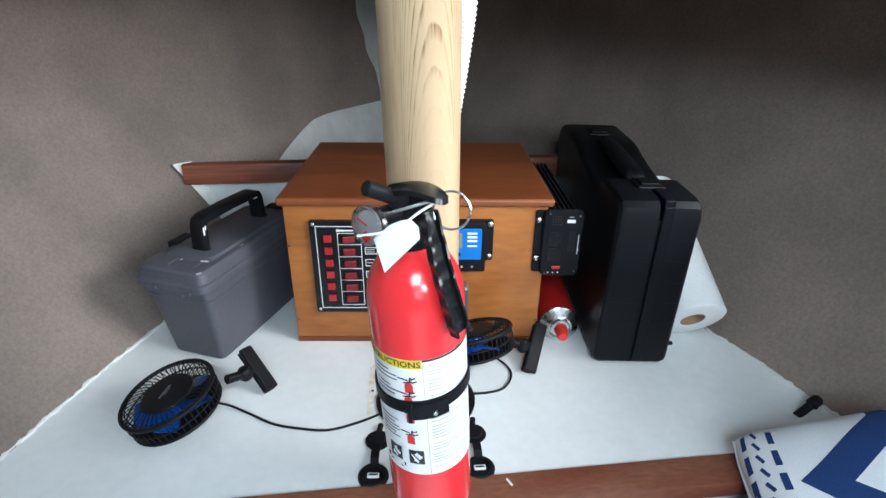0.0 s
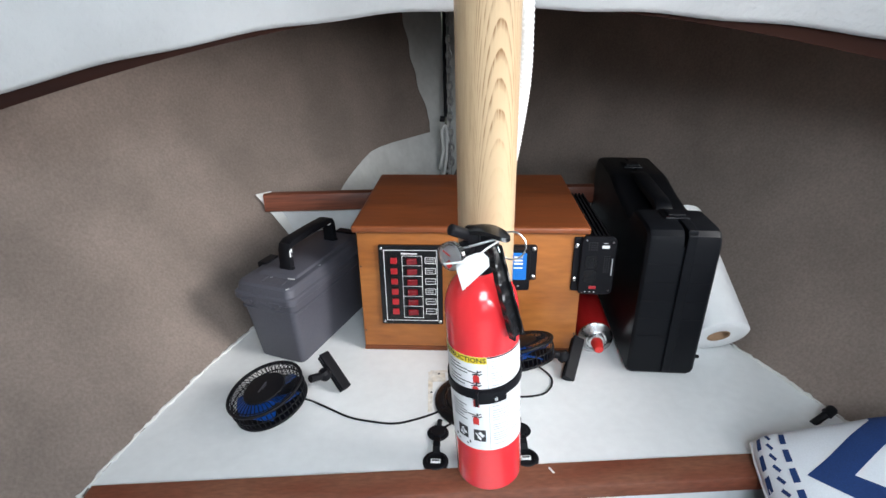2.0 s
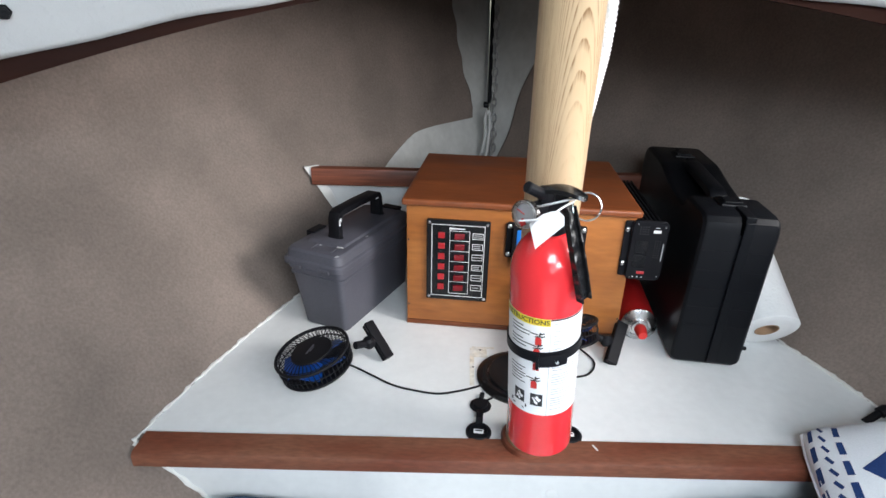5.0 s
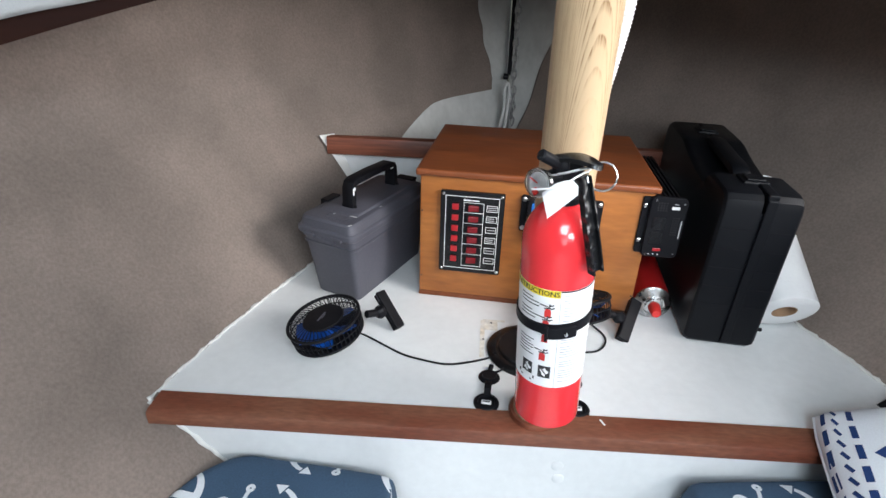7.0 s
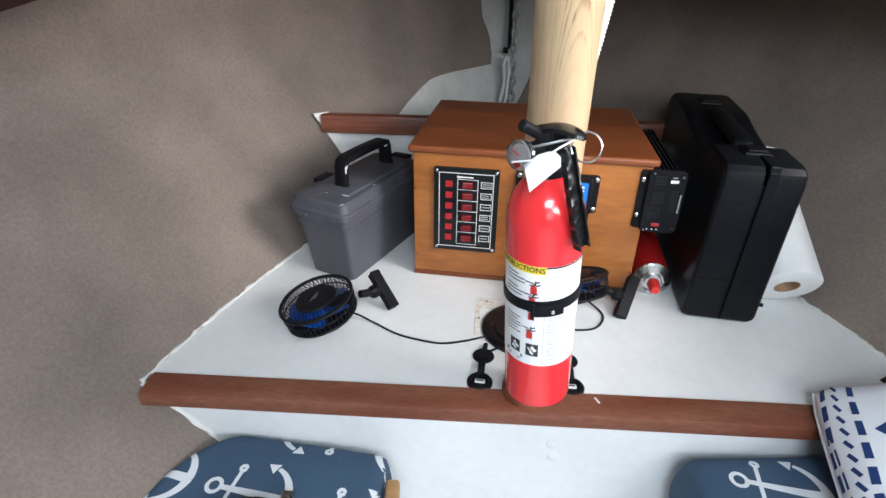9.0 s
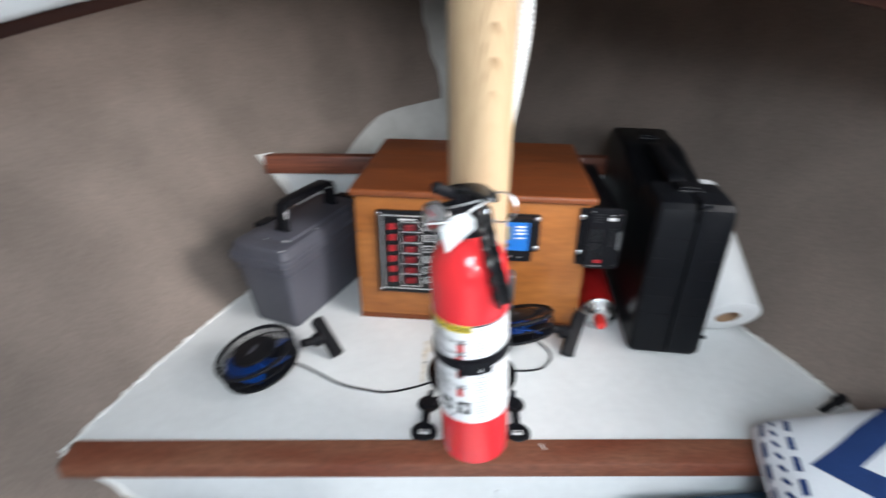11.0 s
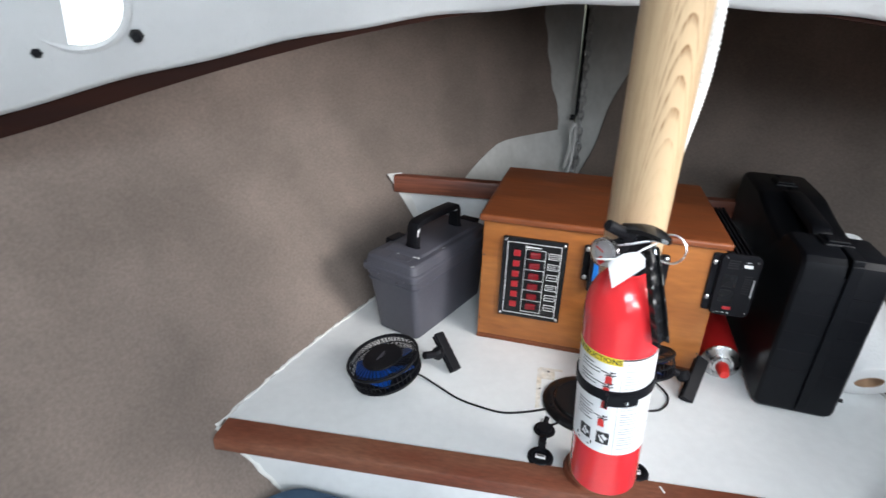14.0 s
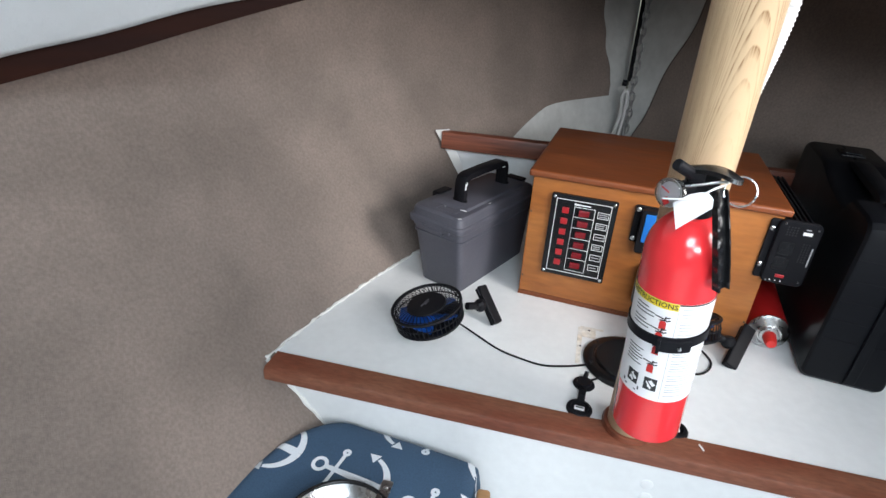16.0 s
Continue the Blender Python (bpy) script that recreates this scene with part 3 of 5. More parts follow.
strap = part("strap", strap_bm(0.149, 0.0125, R + 0.0008, 0.003), BLACK, ext, "black plastic strap", smooth=True)
buckle = part("buckle", join(strap_bm(0.1455, 0.014, R + 0.0026, 0.004, -12, 30, 14, 0.003), strap_bm(0.1445, 0.018, R + 0.0026, 0.0, -14, -10, 3, 0.0045)), BLACK, strap, smooth=True)
part("buckle_rivet", rod_bm((0.0108, -0.0430, 0.147), (0.0113, -0.0466, 0.147), 0.0018), STEEL, strap)
part("bracket", join(box_bm(-0.011, R + 0.0005, 0.02, 0.011, R + 0.005, 0.235, 0.0008), box_bm(-0.016, R - 0.012, 0.008, 0.016, R + 0.005, 0.0105, 0.0008)), BLACK, ext, "black wall bracket behind the cylinder")
# valve head
valve = part("valve", join(lathe_bm([(0, 0.279), (0.0175, 0.279), (0.0175, 0.285), (0.0135, 0.288), (0.0120, 0.298), (0.0130, 0.300), (0.0120, 0.319), (0, 0.320)], 28), box_bm(-0.013, -0.012, 0.300, 0.016, 0.009, 0.321, 0.003), rod_bm((-0.004, -0.004, 0.307), (-0.022, -0.018, 0.306), 0.0072)), BLACK, ext, "black valve head", smooth=True)
part("nozzle", join(rod_bm((-0.006, -0.012, 0.319), (-0.025, -0.026, 0.334), 0.0054, 16, 0.0012), box_bm(-0.012, -0.018, 0.313, 0.002, 0.004, 0.325, 0.003)), BLACK, ext, "black discharge nozzle", smooth=True)
lever = []
for i in range(17):
    t = i / 16
    x = -0.012 + 0.041 * t
    zc = 0.3255 + 0.0045 * math.sin(math.pi * t) + 0.001 * t
    w = (0.0072 + 0.0058 * min(1, t * 1.5) ** 1.5) * (1 if t < 0.72 else max(0.12, math.sqrt(max(0.0, 1 - ((t - 0.72) / 0.28) ** 2))))
    y = -0.010 - 0.022 * t
    lever.append([(x, y - w, zc - 0.003), (x, y - w * 0.85, zc + 0.0004), (x, y, zc + 0.0016), (x, y + w * 0.85, zc + 0.0004), (x, y + w, zc - 0.003), (x, y + w * 0.85, zc - 0.0018), (x, y, zc - 0.0008), (x, y - w * 0.85, zc - 0.0018)])
part("lever", loft_bm(lever), GLOSSBLACK, ext, "glossy black squeeze lever", smooth=True)
grip = []
for i in range(27):
    t = i / 26
    x = 0.012 + 0.019 * t ** 0.9
    zc = 0.312 - 0.092 * t
    y = -0.018 - 0.020 * math.sin(math.pi * 0.5 * min(1, t * 1.7)) + 0.003 * t + 0.0014 * math.sin(t * 34)
    w = 0.0062 + 0.0016 * t
    n = Vector((x, y + 0.006, 0)).normalized()
    s = Vector((-n.y, n.x, 0))
    c = Vector((x, y, zc))
    grip.append([c - s * w + n * 0.0, c - s * w + n * 0.0075, c - s * (w - 0.002) + n * 0.0080, c - s * (w - 0.0025) + n * 0.0035, c + s * (w - 0.0025) + n * 0.0035, c + s * (w - 0.002) + n * 0.0080, c + s * w + n * 0.0075, c + s * w])
part("carry_grip", loft_bm(grip), GLOSSBLACK, ext, "black channelled carry grip", smooth=True, angle=0.6)
GM = Matrix.Translation((-0.024, -0.024, 0.306)) @ Vector((0, 0, 1)).rotation_difference(Vector((-0.62, -0.72, 0.12)).normalized()).to_matrix().to_4x4()
gauge = part("gauge", lathe_bm([(0, -0.008), (0.008, -0.008), (0.0125, -0.003), (0.0125, 0.001), (0, 0.001)], 32, GM), STEEL, ext, "round pressure gauge", smooth=True)
part("dial", lathe_bm([(0, 0.0016), (0.0092, 0.0016), (0.0092, 0.001), (0, 0.001)], 32, GM), GREYINK, gauge)
part("dial_needle", join(box_bm(-0.009, -0.008, 0.0019, -0.003, -0.002, 0.0022, m=GM), box_bm(-0.0006, 0, 0.002, 0.0006, 0.009, 0.0024, m=GM @ pose(0, 0, 0, 0, 0, 30))), REDPLASTIC, gauge)
part("lens_cover", lathe_bm([(0.0128, -0.003), (0.0138, 0.0), (0.0138, 0.006), (0.011, 0.0085), (0, 0.009)], 32, GM), CLEAR, gauge, "clear plastic lens", smooth=True)
part("pull_pin", tube_bm([Vector(p) for p in ((-0.016, -0.024, 0.313), (-0.002, -0.024, 0.316), (0.014, -0.023, 0.320), (0.027, -0.022, 0.322))], 0.0013, 8), STEEL, ext, "steel pull pin", smooth=True)
part("pull_ring", tube_bm(ring_path((0.031, -0.021, 0.312), 0.0130, (-0.25, -0.9, 0.35), 36), 0.0009, 8, closed=True), STEEL, ext, "steel pull ring", smooth=True)
part("seal_tie", tube_bm(smooth_path([(-0.032, -0.038, 0.305), (-0.018, -0.040, 0.307), (-0.005, -0.038, 0.309), (0.008, -0.032, 0.316), (0.018, -0.027, 0.320), (0.022, -0.020, 0.321)], 6), 0.0009, 6), TAG, ext, "white plastic seal tie", smooth=True)
TG = Matrix.Translation((-0.0065, -0.0372, 0.3045)) @ pose(0, 0, 0, 72, 0, -16)
bm = bmesh.new()
f = bm.faces.new([bm.verts.new((x, y, 0)) for x, y in ((-0.0155, -0.004), (-0.013, -0.012), (-0.0075, -0.027), (0.006, -0.013), (0.0165, -0.002), (0.0155, 0.006), (0.010, 0.0105), (0.004, 0.0095), (-0.004, 0.006))])
r = bmesh.ops.extrude_face_region(bm, geom=[f])
for v in r["geom"]:
    if isinstance(v, bmesh.types.BMVert):
        v.co.z += 0.0006
bm.transform(TG)
part("inspection_tag", bm, TAG, ext, "blank white inspection tag")

# ---- power box ----
pbox = thing("power_box", pose(0, 0, 0.0005), "stained plywood power box with switch panel, standing on the shelf", "electrical box")
body = part("body", box_bm(-0.2395, 0.0, 0.010, 0.1775, 0.338, 0.2555, 0.0016), BOXWOOD, pbox)
part("base_moulding", join(box_bm(-0.2405, -0.001, 0.0, 0.1785, 0.339, 0.0045, 0.0012), box_bm(-0.2400, -0.0005, 0.005, 0.178, 0.3385, 0.0095, 0.0012)), LIDWOOD, pbox)
lid = part("lid", box_bm(-0.2475, -0.009, 0.256, 0.1855, 0.346, 0.2695, 0.0045, 3), LIDWOOD, pbox, "darker stained plywood lid")
for x in (-0.236, 0.174):
    for zz in (0.045, 0.185):
        part("screw_hole", rod_bm((x, -0.0004, zz), (x, 0.003, zz), 0.0022, 10), INK, body)


def screw(parent, x, y, z, r=0.0034):
    part("screw", lathe_bm([(0, 0.0022), (r * 0.6, 0.0019), (r, 0.0006), (r, 0), (0, 0)], 14, pose(x, y, z, 90)), STEEL, parent, smooth=True)


def frame_bm(x0, z0, x1, z1, y, w, d=0.0004):
    return join(*[box_bm(a, y - d, b, c, y, e) for a, b, c, e in ((x0, z0, x1, z0 + w), (x0, z1 - w, x1, z1), (x0, z0 + w, x0 + w, z1 - w), (x1 - w, z0 + w, x1, z1 - w))])


panel = part("switch_panel", plate_bm(-0.200, 0.064, -0.081, 0.2315, 0.0, -0.006, 0.003), GLOSSBLACK, pbox, "black six-way switch panel with white outlines")
for x in (-0.1945, -0.0865):
    for zz in (0.070, 0.2255):
        screw(panel, x, -0.006, zz, 0.003)
part("outline", join(frame_bm(-0.1905, 0.0725, -0.0905, 0.2225, -0.006, 0.0011), box_bm(-0.157, -0.0064, 0.2140, -0.128, -0.006, 0.2160)), PAPER, panel)
part("lettering", letters_bm("ON", 0.0075, pose(-0.152, -0.0066, 0.2185 - 0.0035, 90)), PAPER, panel)
part("switch_column", frame_bm(-0.1565, 0.0785, -0.1185, 0.2110, -0.006, 0.0009), PAPER, panel)
for k in range(6):
    zz = 0.2015 - 0.0216 * k
    part("breaker_button", join(box_bm(-0.178, -0.0105, zz - 0.0058, -0.1655, -0.006, zz + 0.0058, 0.0012)), SWITCHRED, panel, "red breaker button")
    rock = part("rocker_switch", box_bm(-0.1520, -0.0085, zz - 0.0082, -0.1225, -0.006, zz + 0.0082, 0.001), BLACK, panel)
    bm = box_bm(-0.1470, -0.0135, zz - 0.0058, -0.1280, -0.0085, zz + 0.0058, 0.0012)
    for v in bm.verts:
        if v.co.y < -0.011:
            v.co.y += (v.co.x + 0.1375) * 0.16
    part("rocker", bm, DEEPRED, rock, "dark red rocker")
    if k:
        part("rule", box_bm(-0.1565, -0.0064, zz + 0.0103, -0.1185, -0.006, zz + 0.0113), PAPER, panel)
    lab = part("label_plate", frame_bm(-0.1135, zz - 0.0062, -0.0935, zz + 0.0062, -0.006, 0.0010), PAPER, panel)
    part("label_print", join(*[box_bm(-0.1110, -0.0064, zz + d, -0.0960 - 0.002 * (k % 2), -0.006, zz + d + 0.0016) for d in ((-0.0030, 0.0010) if k in (0, 1, 3) else (-0.0008,))]), GREYINK, lab)

ctrl = part("charge_controller", join(plate_bm(-0.052, 0.164, 0.0925, 0.2335, 0.0, -0.007, 0.004), plate_bm(-0.040, 0.150, 0.0795, 0.2320, 0.0, -0.021, 0.004)), BLACK, pbox, "black solar charge controller with a blue face")
for x in (-0.046, 0.0868):
    for zz in (0.171, 0.227):
        screw(ctrl, x, -0.007, zz, 0.0045)
face = part("blue_face", plate_bm(-0.033, 0.172, 0.0725, 0.2255, -0.020, -0.0225, 0.002), BLUE, ctrl, "blue front face")
part("display", plate_bm(0.0, 0.192, 0.042, 0.2180, -0.0222, -0.0232, 0.001), LCD, face)
for k in range(3):
    part("usb_port", box_bm(0.050, -0.0235, 0.2165 - 0.0065 * k, 0.0655, -0.0222, 0.2195 - 0.0065 * k, 0.0004), PAPER, face)
part("usb_mark", box_bm(0.050, -0.0229, 0.1955, 0.0655, -0.0222, 0.1975), PAPER, face)
for x in (-0.008, 0.018, 0.036):
    part("button", rod_bm((x, -0.0222, 0.1825), (x, -0.0250, 0.1825), 0.0038, 18), BLACK, face, smooth=True)
for k in range(6):
    x = -0.024 + 0.0165 * k
    part("terminal", rod_bm((x, -0.0205, 0.159), (x, -0.0220, 0.159), 0.0021, 10), GALV, ctrl)

bsw = part("battery_switch", join(plate_bm(-0.024, 0.046, 0.0545, 0.1225, 0.0, -0.026, 0.008, 0.003)), SWITCHGREY, pbox, "grey battery switch with a red knob", smooth=True, angle=0.6)
part("switch_ring", lathe_bm([(0, 0), (0.0245, 0), (0.0245, 0.005), (0.022, 0.006), (0, 0.006)], 32, pose(0.015, -0.026, 0.081, 90)), GREEN, bsw, "green ring", smooth=True)
knob = part("switch_knob", join(lathe_bm([(0, 0.006), (0.021, 0.006), (0.0215, 0.016), (0.019, 0.020), (0, 0.020)], 32, pose(0.015, -0.026, 0.081, 90)), box_bm(-0.006, -0.058, 0.076, 0.036, -0.044, 0.086, 0.003)), REDPLASTIC, bsw, "red rotary knob", smooth=True, angle=0.6)
part("knob_label", join(box_bm(0.018, -0.0586, 0.0785, 0.030, -0.058, 0.0835)), PAPER, knob)

inv = part("inverter", join(plate_bm(0.1585, 0.142, 0.2300, 0.2500, -0.0005, -0.0045, 0.004), plate_bm(0.1700, 0.138, 0.2330, 0.2530, -0.004, -0.012, 0.010, 0.002)), BLACK, pbox, "black power inverter fixed beside the box", smooth=True, angle=0.5)
housing = part("housing", box_bm(0.1795, 0.0, 0.146, 0.2290, 0.270, 0.2420, 0.003), BLACK, inv, "black finned housing")
for k in range(6):
    part("fin", box_bm(0.183 + 0.0075 * k, 0.002, 0.2420, 0.1862 + 0.0075 * k, 0.268, 0.2475), BLACK, housing)
for k in range(5):
    part("fin", box_bm(0.2290, 0.002, 0.155 + 0.018 * k, 0.2315, 0.268, 0.160 + 0.018 * k), BLACK, housing)
for zz in (0.1665, 0.2335):
    screw(inv, 0.1640, -0.0045, zz, 0.0046)
for x, zz in ((0.178, 0.2475), (0.226, 0.2435), (0.226, 0.148), (0.178, 0.1435)):
    screw(inv, x, -0.012, zz, 0.0018)
part("usb_port", box_bm(0.2065, -0.0126, 0.2320, 0.2195, -0.0118, 0.2375), PAPER, inv)
part("usb_print", box_bm(0.2090, -0.0123, 0.2410, 0.2165, -0.0118, 0.2425), GREYINK, inv)
part("power_switch", box_bm(0.1890, -0.0150, 0.1515, 0.2025, -0.0118, 0.1570, 0.001), SWITCHRED, inv, "small red switch")
for x in (0.184, 0.192, 0.200):
    part("indicator", rod_bm((x, -0.0119, 0.1445), (x, -0.0126, 0.1445), 0.0012, 8), PAPER, inv)
for zz in (0.176, 0.205):
    part("outlet", join(plate_bm(0.1790, zz - 0.012, 0.2020, zz + 0.012, -0.0118, -0.0134, 0.003), box_bm(0.184, -0.0138, zz, 0.1855, -0.0132, zz + 0.007), box_bm(0.1955, -0.0138, zz, 0.197, -0.0132, zz + 0.007)), GLOSSBLACK, inv)
part("vent_holes", join(*[rod_bm((0.184 + 0.0045 * i, -0.0118, 0.2290 + 0.0045 * j), (0.184 + 0.0045 * i, -0.0122, 0.2290 + 0.0045 * j), 0.0013, 6) for i in range(4) for j in range(4)], *[rod_bm((0.2135 + 0.004 * i, -0.0118, 0.185 + 0.0045 * j), (0.2135 + 0.004 * i, -0.0122, 0.185 + 0.0045 * j), 0.0012, 6) for i in range(3) for j in range(8)]), INK, inv)
part("side_print", box_bm(0.2265, -0.0124, 0.178, 0.2285, -0.0118, 0.212), GREYINK, inv)

# ---- grey dry box ----
dry = thing("dry_box", pose(-0.350, -0.056, 0.0005, 0, 0, -18), "scuffed grey plastic dry box with a black handle", "storage box")


def tub_ring(z, x0, y0, x1, y1, r):
    return round_rect(x0, y0, x1, y1, z, r, 5)


part("body", loft_bm([tub_ring(0, -0.099, 0.002, -0.003, 0.248, 0.010), tub_ring(0.003, -0.102, 0.0, 0.0, 0.250, 0.012), tub_ring(0.112, -0.115, -0.0115, 0.0025, 0.264, 0.013), tub_ring(0.1135, -0.1175, -0.0140, 0.0040, 0.266, 0.013), tub_ring(0.1185, -0.1185, -0.0150, 0.0045, 0.267, 0.013), tub_ring(0.1195, -0.1165, -0.0130, 0.0030, 0.265, 0.013), tub_ring(0.140, -0.1175, -0.0145, 0.0035, 0.266, 0.013)]), GREY, dry, smooth=True, angle=0.5)
lid = part("lid", loft_bm([tub_ring(0.1365, -0.1245, -0.0215, 0.0075, 0.272, 0.014), tub_ring(0.1385, -0.1265, -0.0235, 0.0095, 0.274, 0.016), tub_ring(0.1475, -0.1265, -0.0235, 0.0095, 0.274, 0.016), tub_ring(0.1500, -0.1245, -0.0215, 0.0075, 0.272, 0.015), tub_ring(0.1512, -0.1215, -0.0185, 0.0050, 0.270, 0.014), tub_ring(0.1645, -0.1190, -0.0160, 0.0025, 0.268, 0.014), tub_ring(0.1690, -0.1155, -0.0125, -0.0010, 0.264, 0.013), tub_ring(0.1705, -0.1100, -0.0070, -0.0060, 0.259, 0.011), tub_ring(0.1705, -0.1000, 0.022, -0.0110, 0.247, 0.008), tub_ring(0.1745, -0.0970, 0.028, -0.0140, 0.242, 0.009), tub_ring(0.1752, -0.0950, 0.030, -0.0160, 0.240, 0.009)]), GREY, dry, "grey lid with a stepped rim and raised centre", smooth=True, angle=0.4)
part("lid_recess", join(*[box_bm(a, b, 0.1700, c, d, 0.1716, 0.0005) for a, b, c, d in ((-0.068, -0.004, -0.022, -0.0025), (-0.068, 0.018, -0.022, 0.0195), (-0.0695, -0.004, -0.068, 0.0195), (-0.0235, -0.004, -0.022, 0.0195))]), GREY, lid)
for x in (-0.094, -0.030):
    part("lid_notch", box_bm(x - 0.010, -0.0262, 0.1340, x + 0.014, -0.0205, 0.1420, 0.0012), GREY, lid)
part("clasp", join(box_bm(-0.078, -0.0235, 0.1245, -0.036, -0.0125, 0.1385, 0.002), box_bm(-0.074, -0.0250, 0.1290, -0.040, -0.0215, 0.1350, 0.001)), GREY, dry, "moulded front clasp")
for x, y, w, d, a in ((-0.020, 0.022, 0.007, 0.0018, 8), (-0.004, -0.012, 0.004, 0.0014, 60), (-0.030, -0.002, 0.0025, 0.0012, 20), (-0.004, 0.092, 0.003, 0.0012, 80), (-0.060, 0.016, 0.002, 0.001, 30)):
    part("scuff", box_bm(-w, -d, 0, w, d, 0.0005, 0.0002, m=pose(x, y, 0.1712 if y > 0 else 0.1692, 0, 0, a)), TAG, lid, "pale scuff mark")
hx = -0.051
hp = [Vector((hx, y, z)) for y, z in ((0.052, 0.172), (0.053, 0.196), (0.0545, 0.214), (0.058, 0.222), (0.067, 0.2255), (0.130, 0.2265), (0.193, 0.2250), (0.202, 0.2220), (0.2065, 0.214), (0.208, 0.196), (0.209, 0.168))]
rings = []
for i, p in enumerate(hp):
    t = (hp[min(i + 1, 10)] - hp[max(i - 1, 0)]).normalized()
    w = Vector((0, -t.z, t.y))
    rings.append([p + Vector((a, 0, 0)) + w * b for a, b in ((-0.0125, -0.0065), (-0.011, -0.0080), (0.011, -0.0080), (0.0125, -0.0065), (0.0125, 0.0045), (0.011, 0.0055), (-0.011, 0.0055), (-0.0125, 0.0045))])
handle = part("handle", loft_bm(rings), BLACK, dry, "black folding handle with worn pale spots", smooth=True, angle=0.6)
part("worn_spot", box_bm(hx + 0.0115, 0.050, 0.2005, hx + 0.0131, 0.0535, 0.2140, 0.0005), TAG, handle)
part("worn_spot", box_bm(hx + 0.0115, 0.0545, 0.2090, hx + 0.0131, 0.0575, 0.2160, 0.0005), TAG, handle)
part("worn_spot", box_bm(hx + 0.0115, 0.186, 0.2160, hx + 0.0131, 0.196, 0.2185, 0.0005), TAG, handle)
for y in (0.053, 0.209):
    part("handle_pivot", rod_bm((hx - 0.016, y, 0.176), (hx + 0.016, y, 0.176), 0.004, 12), BLACK, handle)
part("latch", join(box_bm(-0.130, 0.062, 0.138, -0.1205, 0.100, 0.171, 0.002), box_bm(-0.128, 0.060, 0.168, -0.108, 0.102, 0.1735, 0.002)), BLACK, dry, "black latch")
part("latch", join(box_bm(-0.070, 0.272, 0.138, -0.030, 0.281, 0.171, 0.002), box_bm(-0.072, 0.258, 0.168, -0.028, 0.281, 0.1735, 0.002)), BLACK, dry, "black latch")

# ---- black tool case, standing on its edge ----
case = thing("tool_case", Matrix.Translation((0.2620, -0.0640, 0.0005)) @ pose(0, 0, 0, 1.5, 0.5, -1.5), "black moulded plastic tool case standing on edge", "tool case")


def shell_bm(x0, x1, lean):
    """Half a case: profile in y, z with a recess under the handle."""
    outline = [(0.008, 0.0), (0.465, 0.0), (0.475, 0.010), (0.477, 0.262), (0.474, 0.277), (0.466, 0.287), (0.452, 0.291), (0.330, 0.291), (0.310, 0.289), (0.285, 0.283), (0.240, 0.275), (0.190, 0.269), (0.135, 0.265), (0.120, 0.266), (0.112, 0.272), (0.107, 0.284), (0.100, 0.290), (0.024, 0.291), (0.011, 0.288), (0.003, 0.280), (0.0, 0.266), (0.0, 0.008)]
    rings = []
    for x, s in ((x0, 0.0), (x0 + (x1 - x0) * 0.80, 0.0), (x0 + (x1 - x0) * 0.91, 0.002), (x0 + (x1 - x0) * 0.98, 0.006), (x1, 0.011)):
        cy, cz = 0.238, 0.145
        rings.append([(x, cy + (y - cy) * (1 - s / 0.24), cz + (zz - cz) * (1 - s / 0.145)) for y, zz in outline])
    return loft_bm(rings)


part("left_shell", shell_bm(0.0585, 0.0, 0), CASEBLACK, case, smooth=True, angle=0.45)
part("right_shell", shell_bm(0.0635, 0.1225, 0), CASEBLACK, case, smooth=True, angle=0.45)
part("seam_rib", box_bm(0.0560, 0.003, 0.003, 0.066, 0.474, 0.2600, 0.002), CASEBLACK, case)
part("front_rib", join(box_bm(0.063, -0.0025, 0.012, 0.079, 0.004, 0.284, 0.0020), box_bm(0.063, 0.001, 0.276, 0.079, 0.100, 0.2925, 0.0020)), CASEBLACK, case)
for k in range(5):
    part("moulded_groove", join(box_bm(0.008, -0.0009, 0.085 + 0.036 * k, 0.058, 0.001, 0.0865 + 0.036 * k), box_bm(0.080, -0.0009, 0.085 + 0.036 * k, 0.112, 0.001, 0.0865 + 0.036 * k)), BLACK, case)
hp = smooth_path([(0.061, 0.118, 0.262), (0.061, 0.128, 0.280), (0.061, 0.150, 0.287), (0.061, 0.200, 0.289), (0.061, 0.260, 0.291), (0.061, 0.305, 0.292), (0.061, 0.330, 0.286)], 5)
rings = []
for i, p in enumerate(hp):
    rings.append([p + Vector((a, 0, b)) for a, b in ((-0.017, -0.006), (-0.015, 0.004), (-0.010, 0.007), (0.010, 0.007), (0.015, 0.004), (0.017, -0.006), (0.012, -0.010), (-0.012, -0.010))])
part("handle", loft_bm(rings), CASEBLACK, case, "moulded carry handle in its recess", smooth=True, angle=0.6)
for y in (0.075, 0.385):
    part("latch", join(box_bm(0.040, y - 0.022, 0.286, 0.082, y + 0.022, 0.2945, 0.003), box_bm(0.046, y - 0.016, 0.2940, 0.076, y + 0.012, 0.2975, 0.0015)), CASEBLACK, case, "snap latch")
part("hinge_pin", rod_bm((0.1205, 0.008, 0.040), (0.1275, 0.008, 0.040), 0.0035), BLACK, case)

